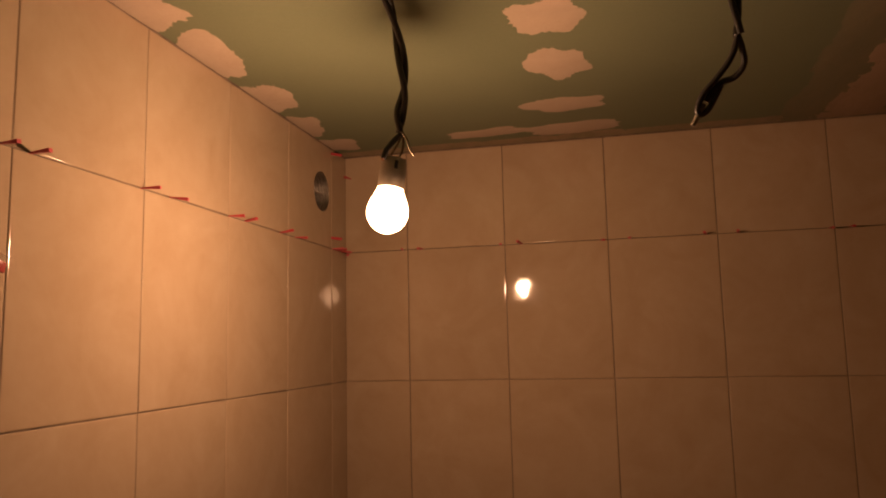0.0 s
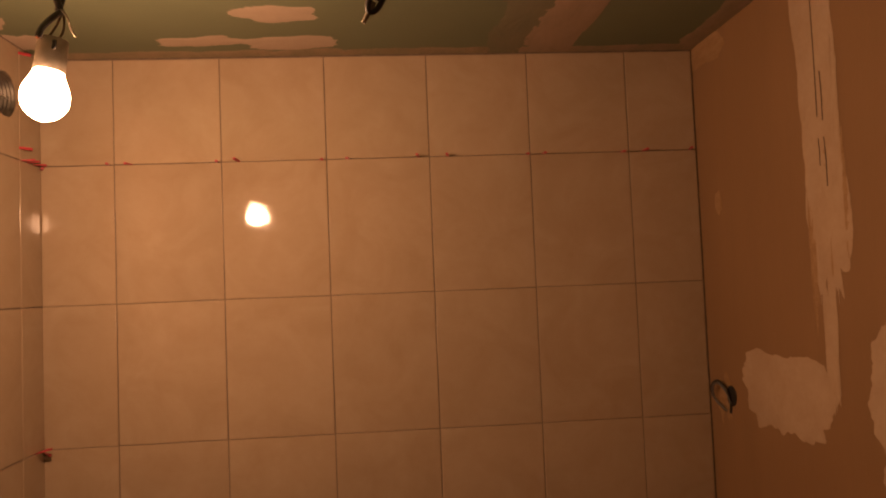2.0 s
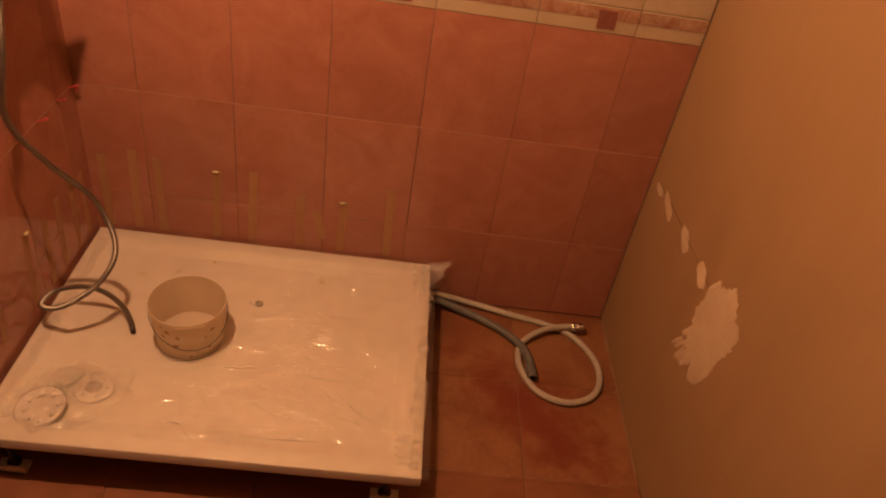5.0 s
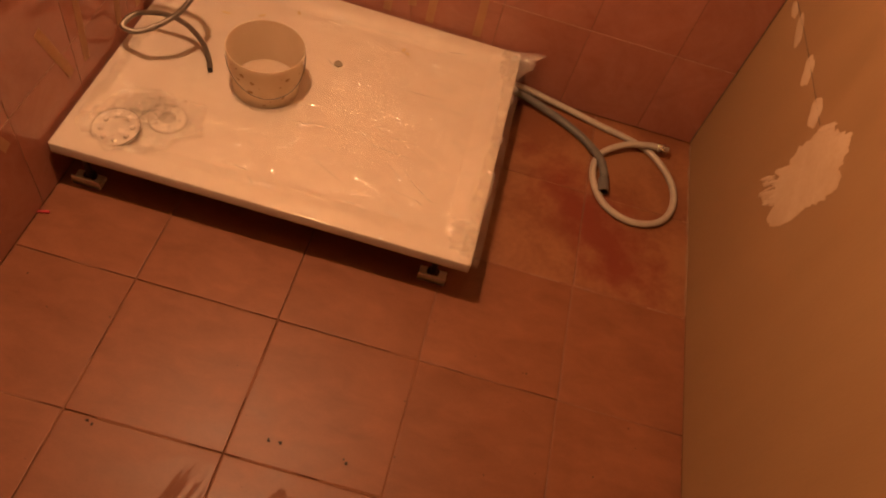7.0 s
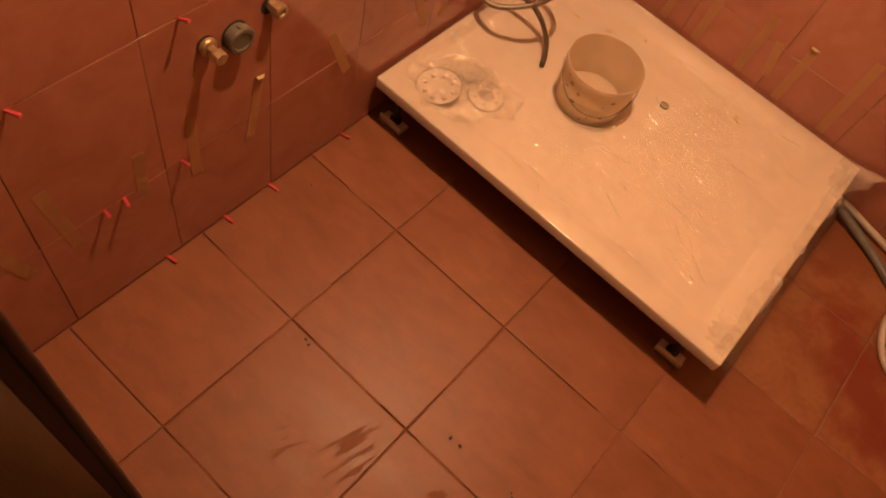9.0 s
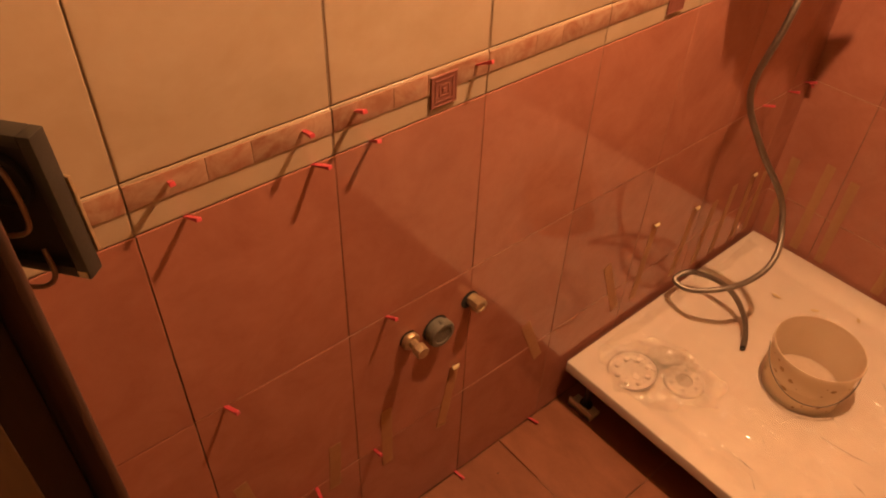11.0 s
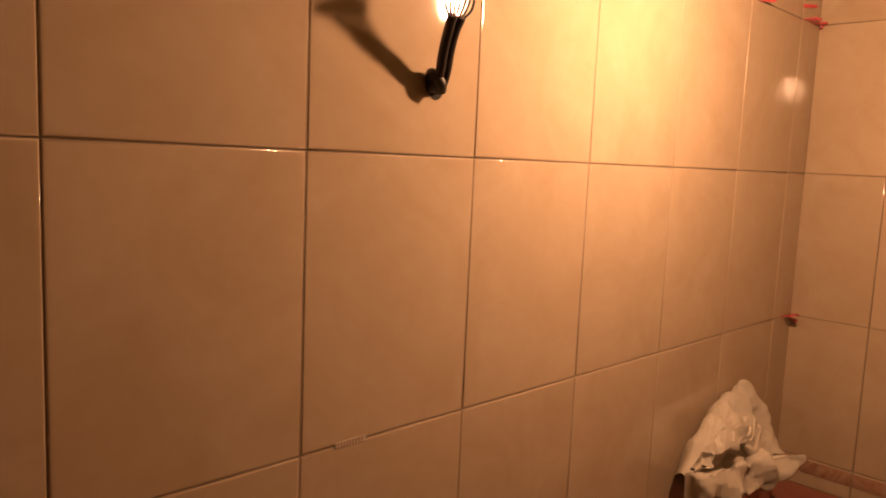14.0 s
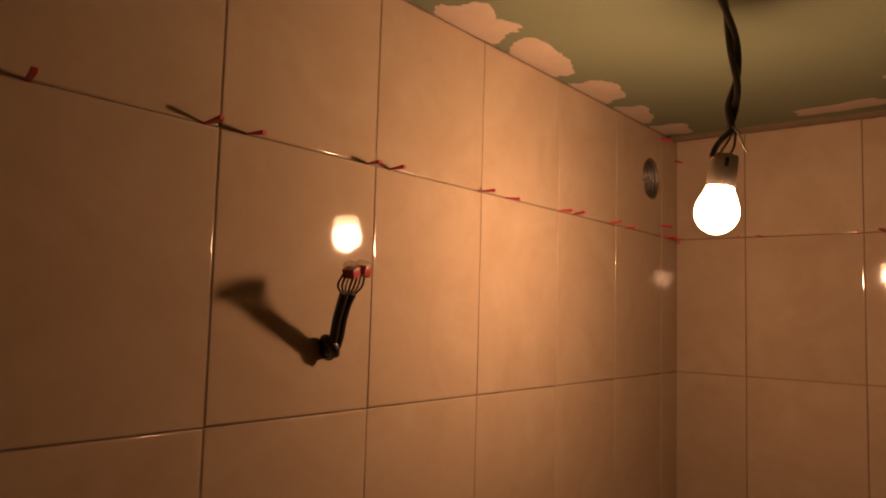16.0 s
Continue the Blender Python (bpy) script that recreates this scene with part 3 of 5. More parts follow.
for k in range(7):
    o = (k - 3) * 0.0040
    part("wire", sweep(spline([(0.061, -0.031 + o * 0.7, 0.071), (0.066, -0.033 + o * 1.6, 0.081), (0.070, -0.033 + o * 1.6, 0.090), (0.073, -0.031 + o * 1.3, 0.100)], 6), 0.0014, 7),
         (M_BLACK, M_WIRE_BROWN, M_WIRE_GREY)[k % 3], wc, smooth=60)
for k, (dy, dz, tilt) in enumerate(((-0.040, 0.093, 24), (-0.024, 0.095, -14))):
    conn = part("connector", box(-0.008, 0.008, -0.0074, 0.0074, 0, 0.011, 0.001), M_CLEAR_RED, wc, "red terminal block", at=pose(0.076, dy, dz, tilt, 8, 12))
    part("connector_cap", box(-0.007, 0.007, -0.0066, 0.0066, 0.011, 0.018, 0.001), M_CLEAR, conn, "clear plastic cap")

# --- ventilation duct in the wall
vent = thing("vent_duct", "round open duct of crinkled aluminium in the wall", "duct", west(-0.161, 2.141))
ridges = [(0.0478 - 0.0035 * (k % 2), -0.004 - 0.004 * k) for k in range(26)]
part("duct", lathe([(0.0490, -0.006), (0.0490, -0.0015), (0.0478, -0.0015)] + ridges, 48, cap=False), M_ALU, vent, smooth=30)
part("duct_end", lathe([(0.0475, -0.106), (0.0475, -0.104)], 32), M_HOLE_SHADE, vent, "dark inside of the duct")
part("crossbar", box(-0.046, 0.046, -0.0015, 0.0015, -0.020, -0.014), M_STEEL, vent, "thin metal crossbar", smooth=30)

# --- switch pulled out of its box beside the door
sw = thing("light_switch", "loose dark grey switch hanging from brown wires beside the doorway", "switch", pose(0.264, -1.713, 1.197, 3, 0, 38))
part("plate", box(-0.050, 0.022, -0.001, 0.005, -0.038, 0.056, 0.001), M_SWITCH, sw, "grey mounting plate")
rim = join(box(0.018, 0.026, -0.006, 0.006, -0.042, 0.060, 0.001), box(-0.054, -0.046, -0.006, 0.006, -0.042, 0.060, 0.001),
           box(-0.046, 0.018, -0.006, 0.006, 0.052, 0.060, 0.001), box(-0.046, 0.018, -0.006, 0.006, -0.042, -0.034, 0.001))
part("rim", rim, M_SWITCH_RIM, sw, "thick grey rim with lit edges put into its colour")
part("frame", box(-0.046, 0.027, 0.0066, 0.0092, -0.030, 0.026, 0.0008), M_BRASS, sw, "dull cover frame behind the plate")
part("back_box", lathe([(0.019, 0.0), (0.019, 0.004), (0.017, 0.0045), (0.0165, 0.001), (0.001, 0.001)], 28), M_HOLE_SHADE, sw, "dark wire opening", at=pose(-0.008, -0.0015, 0.026, 90, 0, 0))
part("chip", box(0.0185, 0.0245, -0.0063, -0.0057, -0.041, -0.036), M_IVORY, sw, "pale chipped corner")
for pts in ([(-0.004, -0.004, 0.038), (0.008, -0.012, 0.034), (0.012, -0.015, 0.016), (0.009, -0.016, 0.003), (-0.004, -0.018, -0.002), (-0.026, -0.030, 0.000)],
            [(0.000, -0.004, -0.024), (0.006, -0.010, -0.038), (0.000, -0.014, -0.045), (-0.012, -0.020, -0.043), (-0.026, -0.036, -0.036)]):
    part("wire", sweep(spline(pts, 8), 0.0016, 8), M_WIRE_ROSE, sw, "rose-brown wire", smooth=60)

# --- shower tray on its feet
TX0, TX1, TY0, TY1, TZ = 0.010, 1.012, -0.786, -0.012, 0.150
tray = thing("shower_tray", "white shower tray on plastic feet, wrapped in clear film", "shower tray", pose(0, 0, 0))


def tray_mesh():
    """Rim with rounded outer edge, sloping inner walls and a flat recessed bed."""
    bm = bmesh.new()
    loops = [(0.000, TZ - 0.030), (0.000, TZ - 0.0030), (0.0009, TZ - 0.0009), (0.0032, TZ), (0.040, TZ), (0.050, TZ - 0.002), (0.075, TZ - 0.012), (0.085, TZ - 0.014)]
    rings = []
    for inset, z in loops:
        r = 0.005 + inset * 0.40
        ring = []
        x0, x1, y0, y1 = TX0 + inset, TX1 - inset, TY0 + inset, TY1 - inset
        for cx, cy, a0 in ((x1 - r, y1 - r, 0), (x0 + r, y1 - r, 90), (x0 + r, y0 + r, 180), (x1 - r, y0 + r, 270)):
            for k in range(7):
                a = radians(a0 + 15 * k)
                ring.append(bm.verts.new((cx + r * math.cos(a), cy + r * math.sin(a), z)))
        rings.append(ring)
    n = len(rings[0])
    for a, b in zip(rings, rings[1:]):
        for k in range(n):
            bm.faces.new((a[k], a[(k + 1) % n], b[(k + 1) % n], b[k]))
    bm.faces.new(rings[-1])
    bm.faces.new(rings[0][::-1])
    return bm


part("basin", tray_mesh(), M_WHITE, tray, smooth=50)
for fx, fy in ((0.065, -0.755), (0.935, -0.745), (0.065, -0.06), (0.935, -0.06)):
    foot = part("foot", join(box(-0.035, 0.035, -0.018, 0.018, 0.0, 0.012, 0.002), box(-0.035, 0.035, -0.018, -0.013, 0.0, 0.028, 0.001)), M_WHITE, tray, "white plastic foot bracket", at=pose(fx, fy, 0))
    part("leg", lathe([(0.016, 0.0), (0.016, 0.006), (0.008, 0.008), (0.008, TZ - 0.030)], 16), M_BLACK, foot, "black screw leg", at=pose(0, 0.006, 0.012))


def film_mesh():
    """Slack sheet over the basin: dips with it, puckers along the rim, hangs over the far right corner."""
    bm = bmesh.new()
    nx, ny = 96, 76
    grid = []
    for j in range(ny + 1):
        row = []
        for i in range(nx + 1):
            u, v = i / nx, j / ny
            x = TX0 - 0.002 + (TX1 - TX0 + 0.020) * u
            y = TY0 - 0.003 + (TY1 - TY0 + 0.006) * v
            inset = min(x - TX0, TX1 - x, y - TY0, TY1 - y)
            z = TZ - 0.013 * min(1, max(0, (inset - 0.042) / 0.04)) + 0.0015
            wrinkle = 1 - abs(noise.noise((x * 6 + y * 11, y * 4 - x * 3, 1.7))) * 2
            crease = max(0, 1 - abs(noise.noise((x * 3.2 - y * 7.5, x * 1.5 + 4, 5.2))) * 9)
            near = max(0, 1 - abs(inset) / 0.07)
            z += 0.003 * max(0, wrinkle) ** 3 + 0.004 * crease * (0.3 + near) + 0.004 * near * max(0, noise.noise((x * 30, y * 30, 2)))
            if x > TX1:
                d = x - TX1
                z -= d * (0.6 - 1.2 * max(0, noise.noise((y * 9, 0, 3)))) - 0.02 * max(0, v - 0.9) * 10 * d / 0.02
                x += 0.5 * d * max(0, v - 0.85) / 0.15 * 3
            row.append(bm.verts.new((x, y, z)))
        grid.append(row)
    for j in range(ny):
        for i in range(nx):
            bm.faces.new((grid[j][i], grid[j][i + 1], grid[j + 1][i + 1], grid[j + 1][i]))
    return bm


film = part("film", film_mesh(), M_FILM, tray, "clear wrinkled protective film", smooth=180)
part("overflow", lathe([(0.012, TZ - 0.0138), (0.012, TZ - 0.011), (0.010, TZ - 0.0105), (0.009, TZ - 0.012), (0.001, TZ - 0.012)], 24), M_WIRE_GREY, tray, "small perforated metal cap", at=pose(0.534, -0.258, 0.002))



def fold_mesh(x0, x1, y0, y1, seed, nx=10, ny=70):
    """A gathered band of film lying along the rim."""
    bm = bmesh.new()
    grid = []
    for j in range(ny + 1):
        v = j / ny
        row = []
        for i in range(nx + 1):
            u = i / nx
            wob = 0.016 * noise.noise((v * 7, seed, u)) + 0.008 * noise.noise((v * 25, seed, u))
            x = x0 + (x1 - x0) * u + wob
            y = y0 + (y1 - y0) * v + 0.006 * noise.noise((u * 3, v * 20, seed))
            z = TZ + 0.0025 + 0.006 * abs(noise.noise((u * 2.5 + v * 6, v * 14, seed))) + 0.004 * abs(noise.noise((u * 6, v * 40, seed)))
            row.append(bm.verts.new((x, y, z)))
        grid.append(row)
    for j in range(ny):
        for i in range(nx):
            bm.faces.new((grid[j][i], grid[j][i + 1], grid[j + 1][i + 1], grid[j + 1][i]))
    return bm


part("film_fold", fold_mesh(TX1 - 0.030, TX1 - 0.002, TY0 + 0.02, TY1 - 0.02, 3.3), M_FOLD, tray, "gathered edge of the clear film", smooth=180)
part("film_fold", fold_mesh(TX1 - 0.065, TX1 - 0.016, TY0 + 0.030, TY0 + 0.120, 7.7, 10, 20), M_FOLD, tray, "crumpled corner of the clear film", smooth=180)
flap = fold_mesh(TX1 - 0.05, TX1 + 0.060, TY1 - 0.13, TY1 - 0.003, 5.1, 14, 18)
for vert in flap.verts:
    if vert.co.x > TX1 - 0.005:
        vert.co.x = TX1 - 0.005 + (vert.co.x - TX1 + 0.005) * min(1, max(0.08, (vert.co.y - TY1 + 0.115) / 0.10))
    out = max(0, vert.co.x - TX1 + 0.02)
    vert.co.z += out * (0.25 - 1.1 * max(0, (TY1 - vert.co.y) - 0.02) / 0.1)
part("film_flap", flap, M_FOLD, tray, "loose corner flap of clear film", smooth=180)
part("film_fold", fold_mesh(TX0 + 0.02, TX0 + 0.045, TY0 + 0.10, TY1 - 0.05, 9.2), M_FILM, tray, "gathered edge of the clear film", smooth=180)
# flattened whitish tubes: film creases with their sparkle put into the colour
creases = bmesh.new()
for k in range(56):
    if k < 14:
        cx, cy, size = random.gauss(0.57, 0.035), random.gauss(-0.645, 0.03), random.choice((0.004, 0.007, 0.010))
    elif k < 36:
        cx, cy, size = random.gauss(0.72, 0.13), random.gauss(-0.50, 0.13), random.choice((0.012, 0.02, 0.03, 0.05, 0.09, 0.14))
    else:
        cx, cy, size = random.uniform(0.25, 0.95), random.choice((-0.085, -0.735, -0.705, -0.69)), random.choice((0.03, 0.06, 0.11))
    cx, cy = min(cx, 0.92 - size / 2), min(max(cy, -0.74), -0.06)
    turn = random.gauss(-0.30, 0.30) if k < 36 else random.gauss(0.05, 0.10)
    half = Vector((math.cos(turn), math.sin(turn), 0)) * size / 2
    mid = Vector((cx, cy, TZ - 0.0108 if 0.1 < cx < 0.92 and -0.70 < cy < -0.10 else TZ - 0.004))
    bend = Vector((-half.y, half.x, 0)) * random.uniform(-0.12, 0.12)
    creases = join(creases, moved(sweep([mid - half, mid - half * 0.3 + bend, mid + half * 0.4 + bend, mid + half], lambda u: 0.0003 + (0.0005 + 0.0004 * (k % 3)) * math.sin(math.pi * u), 10), Matrix.Translation((0, 0, mid.z)) @ Matrix.Diagonal((1, 1, 0.15, 1)) @ Matrix.Translation((0, 0, -mid.z))))
part("film_creases", creases, M_CREASE_GLINT, tray, "sharp creases in the clear film, their glints painted milky white", smooth=60)["kind"] = "stuff"
flecks = bmesh.new()
for k, (x, y) in enumerate(((0.194, -0.190), (0.284, -0.160), (0.686, -0.130), (0.372, -0.105), (0.70, -0.14), (0.46, -0.33))):
    flecks = join(flecks, moved(blob(0.013 - 0.0014 * k, 0.005, k + 4.2, n=20, thick=0.0012), pose(x, y, TZ - 0.0105, 0, 0, k * 40)))
part("adhesive_flecks", flecks, M_TAPE_BACK, tray, "yellowish adhesive flecks")["kind"] = "stuff"

# --- drain kit in its bag on the tray
kit = thing("drain_cover", "round white drain cover with studs lying on the tray", "drain cover", pose(0.126, -0.690, TZ - 0.004, 6, -4, 0))
part("disc", lathe([(0.001, 0.004), (0.046, 0.004), (0.050, 0.0055), (0.053, 0.008), (0.0545, 0.0085), (0.0555, 0.007), (0.054, 0.003), (0.046, 0.001), (0.001, 0.0)], 48), M_WHITE, kit, smooth=40)
part("rim", lathe([(0.0545, 0.0065), (0.0562, 0.0075), (0.0562, 0.0095), (0.0545, 0.0095)], 48, cap=False), M_HOSE, kit, "dull metal rim", smooth=40)
for k in range(8):
    a = math.pi * k / 4 + 0.3
    part("stud", lathe([(0.006, 0.004), (0.006, 0.009), (0.0045, 0.0105), (0.002, 0.0105)], 12), M_WHITE, kit, at=pose(0.036 * math.cos(a), 0.036 * math.sin(a), 0))
drain = thing("drain", "open drain fitting with a ring of holes in the tray", "drain", pose(0.214, -0.612, TZ - 0.013))
part("flange", lathe([(0.018, 0.0055), (0.020, 0.008), (0.042, 0.0075), (0.046, 0.0045), (0.047, 0.001)], 40, cap=False), M_WHITE, drain, smooth=40)
part("throat", lathe([(0.001, 0.004), (0.0175, 0.004), (0.018, 0.0058)], 24, cap=False), M_HOSE_LIGHT, drain, "grey drain throat")
for k in range(6):
    a = math.pi * k / 3
    part("hole", lathe([(0.004, 0.0076), (0.004, 0.0085), (0.003, 0.0087)], 10), M_HOSE_LIGHT, drain, at=pose(0.031 * math.cos(a), 0.031 * math.sin(a), 0))


def crumple(rx, ry, rz, seed, nr=26, n=90):
    """Crumpled polythene sheet: one ragged layer raised in sharp folds."""
    bm = bmesh.new()
    rings = []
    for j in range(1, nr + 1):
        ring = []
        for i in range(n):
            a = 2 * math.pi * i / n
            c, d = math.cos(a), math.sin(a)
            edge = 1 + 0.35 * noise.noise((c * 1.4 + seed, d * 1.4, seed)) + 0.12 * noise.noise((c * 5, d * 5, seed))
            x, y = rx * edge * c * j / nr, ry * edge * d * j / nr
            fold = max(0, 1 - 3.2 * abs(noise.noise((x * 16 + seed, y * 22, seed)))) + 0.5 * max(0, 1 - 3 * abs(noise.noise((x * 40, y * 34 + seed, seed))))
            ring.append(bm.verts.new((x, y, 0.0012 + rz * fold * (1 - 0.6 * (j / nr) ** 2))))
        rings.append(ring)
    for a, b in zip(rings, rings[1:]):
        for i in range(n):
            bm.faces.new((a[i], a[(i + 1) % n], b[(i + 1) % n], b[i]))
    bm.faces.new(rings[0])
    return bm


bag = thing("plastic_bag", "crumpled clear plastic bag round the drain parts", "plastic bag", pose(0.165, -0.655, TZ - 0.011))
part("sheet", crumple(0.135, 0.098, 0.022, 2.2), M_BAG, bag, smooth=60, at=pose(0.005, 0.005, 0.009, 0, 0, 35))
part("sheet", crumple(0.070, 0.046, 0.026, 6.4), M_BAG, bag, smooth=60, at=pose(-0.005, 0.055, 0.002, 0, 0, 60))

# --- small bucket
bucket = thing("bucket", "low plastic mixing bucket with mortar splashes and wire handle", "bucket", pose(0.388, -0.413, TZ - 0.0105))
part("shell", lathe([(r, z * 1.25) for r, z in [(0.001, 0.003), (0.078, 0.003), (0.080, 0.0), (0.0835, 0.002), (0.0875, 0.048), (0.0905, 0.049), (0.0915, 0.053), (0.0905, 0.057), (0.0925, 0.094),
                     (0.0962, 0.095), (0.0968, 0.104), (0.0955, 0.107), (0.0930, 0.106), (0.0905, 0.094), (0.081, 0.008), (0.001, 0.006)]], 64, cap=False), M_BUCKET, bucket, smooth=45)
part("liner", lathe([(0.0815, 0.016), (0.0800, 0.014), (0.060, 0.012), (0.001, 0.013)], 64, cap=False), M_PUTTY, bucket, "pale dried compound inside", smooth=50)
handle = [(0.097 * math.cos(a), -0.097 * math.sin(a) * 1.0, 0.110 - 0.062 * math.sin(a)) for a in [math.pi * k / 12 for k in range(13)]]
part("handle", sweep(spline([Vector(p) @ Matrix.Rotation(radians(-28), 3, "Z") for p in handle], 4), 0.0013, 7), M_HOSE_DARK, bucket, "thin wire handle", smooth=60)
for k in range(46):
    a, z = random.uniform(0, 2 * math.pi), random.choice((random.uniform(0.075, 0.115), random.uniform(0.010, 0.058)))
    r = 0.0832 + (z / 0.125) * 0.0098 + 0.0006
    s = random.uniform(0.0015, 0.0055)
    part("mortar_spot", blob(s * random.uniform(0.6, 1.6), s, k + 1.3, n=14, thick=0.0008), M_SPLASH, bucket,
         at=pose(0, 0, z, 0, 0, math.degrees(a)) @ Matrix.Translation((r, 0, 0)) @ ON_WEST)

# --- loose hoses on the floor
supply = thing("water_hose", "pale grey appliance hose coiled on the floor tiles", "hose", pose(0, 0, 0.011))
loop = [(0.86, -0.06, 0.045), (1.03, -0.022, 0.030), (1.15, -0.022, 0.010), (1.29, -0.048, 0.0), (1.40, -0.075, 0.0), (1.478, -0.112, 0.0), (1.538, -0.200, 0.0), (1.545, -0.295, 0.0),
        (1.505, -0.366, 0.0), (1.425, -0.392, 0.0), (1.345, -0.355, 0.0), (1.304, -0.268, 0.002), (1.315, -0.178, 0.004), (1.385, -0.118, 0.014), (1.455, -0.098, 0.020), (1.485, -0.094, 0.020)]
part("hose", sweep(spline(loop, 12), 0.0098, 12), M_HOSE_LIGHT, supply, smooth=60)
part("nut", join(moved(lathe([(0.011, -0.004), (0.013, 0.0), (0.013, 0.012), (0.0115, 0.013)], 6), Matrix()), lathe([(0.010, 0.013), (0.0145, 0.014), (0.0145, 0.030), (0.013, 0.031), (0.011, 0.031), (0.011, 0.018), (0.001, 0.018)], 20)),
     M_CHROME, supply, "metal hose nut", at=pose(1.485, -0.094, 0.020, 0, 90, 4))
waste = thing("drain_hose", "dark grey ribbed waste hose lying on the floor tiles", "hose", pose(0, 0, 0.0135))
part("hose", sweep(spline([(0.88, -0.10, 0.05), (1.02, -0.050, 0.030), (1.14, -0.068, 0.008), (1.25, -0.122, 0.0), (1.312, -0.196, 0.010), (1.330, -0.252, 0.014), (1.333, -0.282, 0.010)], 24), 0.0125, 14, ridge=0.0008), M_HOSE_DARK, waste, smooth=60)
part("cuff", lathe([(0.0105, 0.02), (0.0105, 0.002), (0.0128, 0.0), (0.0148, 0.0), (0.0148, 0.045), (0.013, 0.046)], 20, cap=False), M_HOSE_DARK, waste, "open hose cuff", at=pose(1.333, -0.276, 0.010, 94, 0, 5))

# --- wrapped shower mixer with its hose
mixer = thing("shower_mixer", "chrome shower mixer wrapped in white cloth, hose hanging down", "shower mixer", pose(0.075, -0.350, 1.052))
part("body", moved(lathe([(0.014, -0.130), (0.0205, -0.128), (0.0215, -0.122), (0.0215, -0.085), (0.0195, -0.083), (0.0195, 0.083), (0.0215, 0.085), (0.0215, 0.140), (0.0205, 0.146), (0.014, 0.148)], 28),
                   pose(0, 0, 0, 90, 0, 0)), M_CHROME, mixer, smooth=40)
for s in (-0.075, 0.075):
    part("wall_flange", lathe([(0.030, 0.0), (0.029, 0.006), (0.018, 0.012), (0.016, 0.056)], 24), M_CHROME, mixer, "chrome wall connector", at=Matrix.Translation((-0.075, s, 0)) @ ON_WEST)
part("hose_outlet", lathe([(0.010, -0.034), (0.012, -0.033), (0.012, -0.018), (0.010, -0.016)], 18), M_CHROME, mixer, at=pose(0.0, -0.020, 0))
HOSE = [(0.000, -0.022, -0.032), (0.007, -0.079, -0.154), (-0.009, -0.094, -0.292), (0.031, -0.061, -0.408), (0.089, -0.006, -0.529), (0.117, 0.001, -0.607), (0.132, -0.010, -0.657), (0.131, -0.028, -0.700), (0.114, -0.056, -0.735), (0.087, -0.083, -0.762), (0.039, -0.105, -0.794), (-0.002, -0.111, -0.812), (-0.039, -0.092, -0.822), (-0.037, -0.036, -0.829), (0.001, -0.008, -0.832), (0.042, 0.003, -0.837), (0.084, 0.004, -0.855), (0.126, -0.012, -0.882), (0.153, -0.043, -0.900), (0.167, -0.070, -0.905)]
part("hose", sweep(spline(HOSE, 36), 0.0072, 12, ridge=0.0009), M_HOSE, mixer, "flexible metal shower hose", smooth=40)
part("hose_end", sweep([Vector((0.1665, -0.0691, -0.9048)), Vector((0.1697, -0.0753, -0.9060))], 0.0062, 12), M_BLACK, mixer, "dark open hose end")


def cloth(lines, nu, nv, seed, lift):
    """Stiff loose cloth lofted over a few fold lines, then crumpled into flat facets with straight sharp creases."""
    rails = []
    for line in lines:
        fine = spline(line, 12)
        rails.append([fine[round(i * (len(fine) - 1) / nu)] for i in range(nu + 1)])
    bm = bmesh.new()
    grid = []
    for i in range(nu + 1):
        cross = spline([rail[i] for rail in rails], 16)
        grid.append([bm.verts.new(cross[round(j * (len(cross) - 1) / nv)]) for j in range(nv + 1)])
    for i in range(nu):
        for j in range(nv):
            bm.faces.new((grid[i][j], grid[i + 1][j], grid[i + 1][j + 1], grid[i][j + 1]))
    bm.normal_update()
    rng = random.Random(seed)
    waves = []
    for k in range(9):
        way = Vector((rng.gauss(0, 1), rng.gauss(0, 1), rng.gauss(0, 1))).normalized()
        length = rng.uniform(0.06, 0.13) if k < 6 else rng.uniform(0.018, 0.04)
        waves.append((way / length, rng.random(), length * (0.125 if k < 6 else 0.07)))
    for i, row in enumerate(grid):
        ease = min(1.0, 7 * min(i / nu, 1 - i / nu) + 0.15)
        for vert in row:
            c = vert.co + 0.005 * Vector((noise.noise(vert.co * 14), noise.noise(vert.co * 14 + Vector((5, 0, 0))), noise.noise(vert.co * 14 + Vector((0, 5, 0)))))
            fold = sum(high * (2 * abs((c.dot(way) + phase) % 1.0 - 0.5) - 0.5) for way, phase, high in waves)
            vert.co += vert.normal * lift * ease * (fold + 0.0006 * noise.noise(c * 120))
            vert.co.x = max(vert.co.x, -0.071)
    return bm


# fold lines run from the near end to the far end of the bar
back = [(-0.068, -0.165, 0.045), (-0.070, -0.080, 0.110), (-0.071, 0.050, 0.160), (-0.070, 0.100, 0.135), (-0.060, 0.135, 0.020)]
ridge = [(-0.040, -0.198, 0.066), (-0.046, -0.092, 0.150), (-0.058, 0.040, 0.178), (-0.060, 0.062, 0.186), (-0.044, 0.088, 0.178), (-0.028, 0.124, 0.116), (-0.006, 0.150, 0.034)]
belly = [(-0.018, -0.204, 0.062), (-0.012, -0.112, 0.132), (-0.016, 0.030, 0.134), (-0.006, 0.084, 0.104), (0.010, 0.138, 0.042)]
brim = [(-0.008, -0.206, 0.084), (0.004, -0.140, 0.108), (0.006, -0.040, 0.094), (0.014, 0.040, 0.062), (0.028, 0.118, 0.046)]
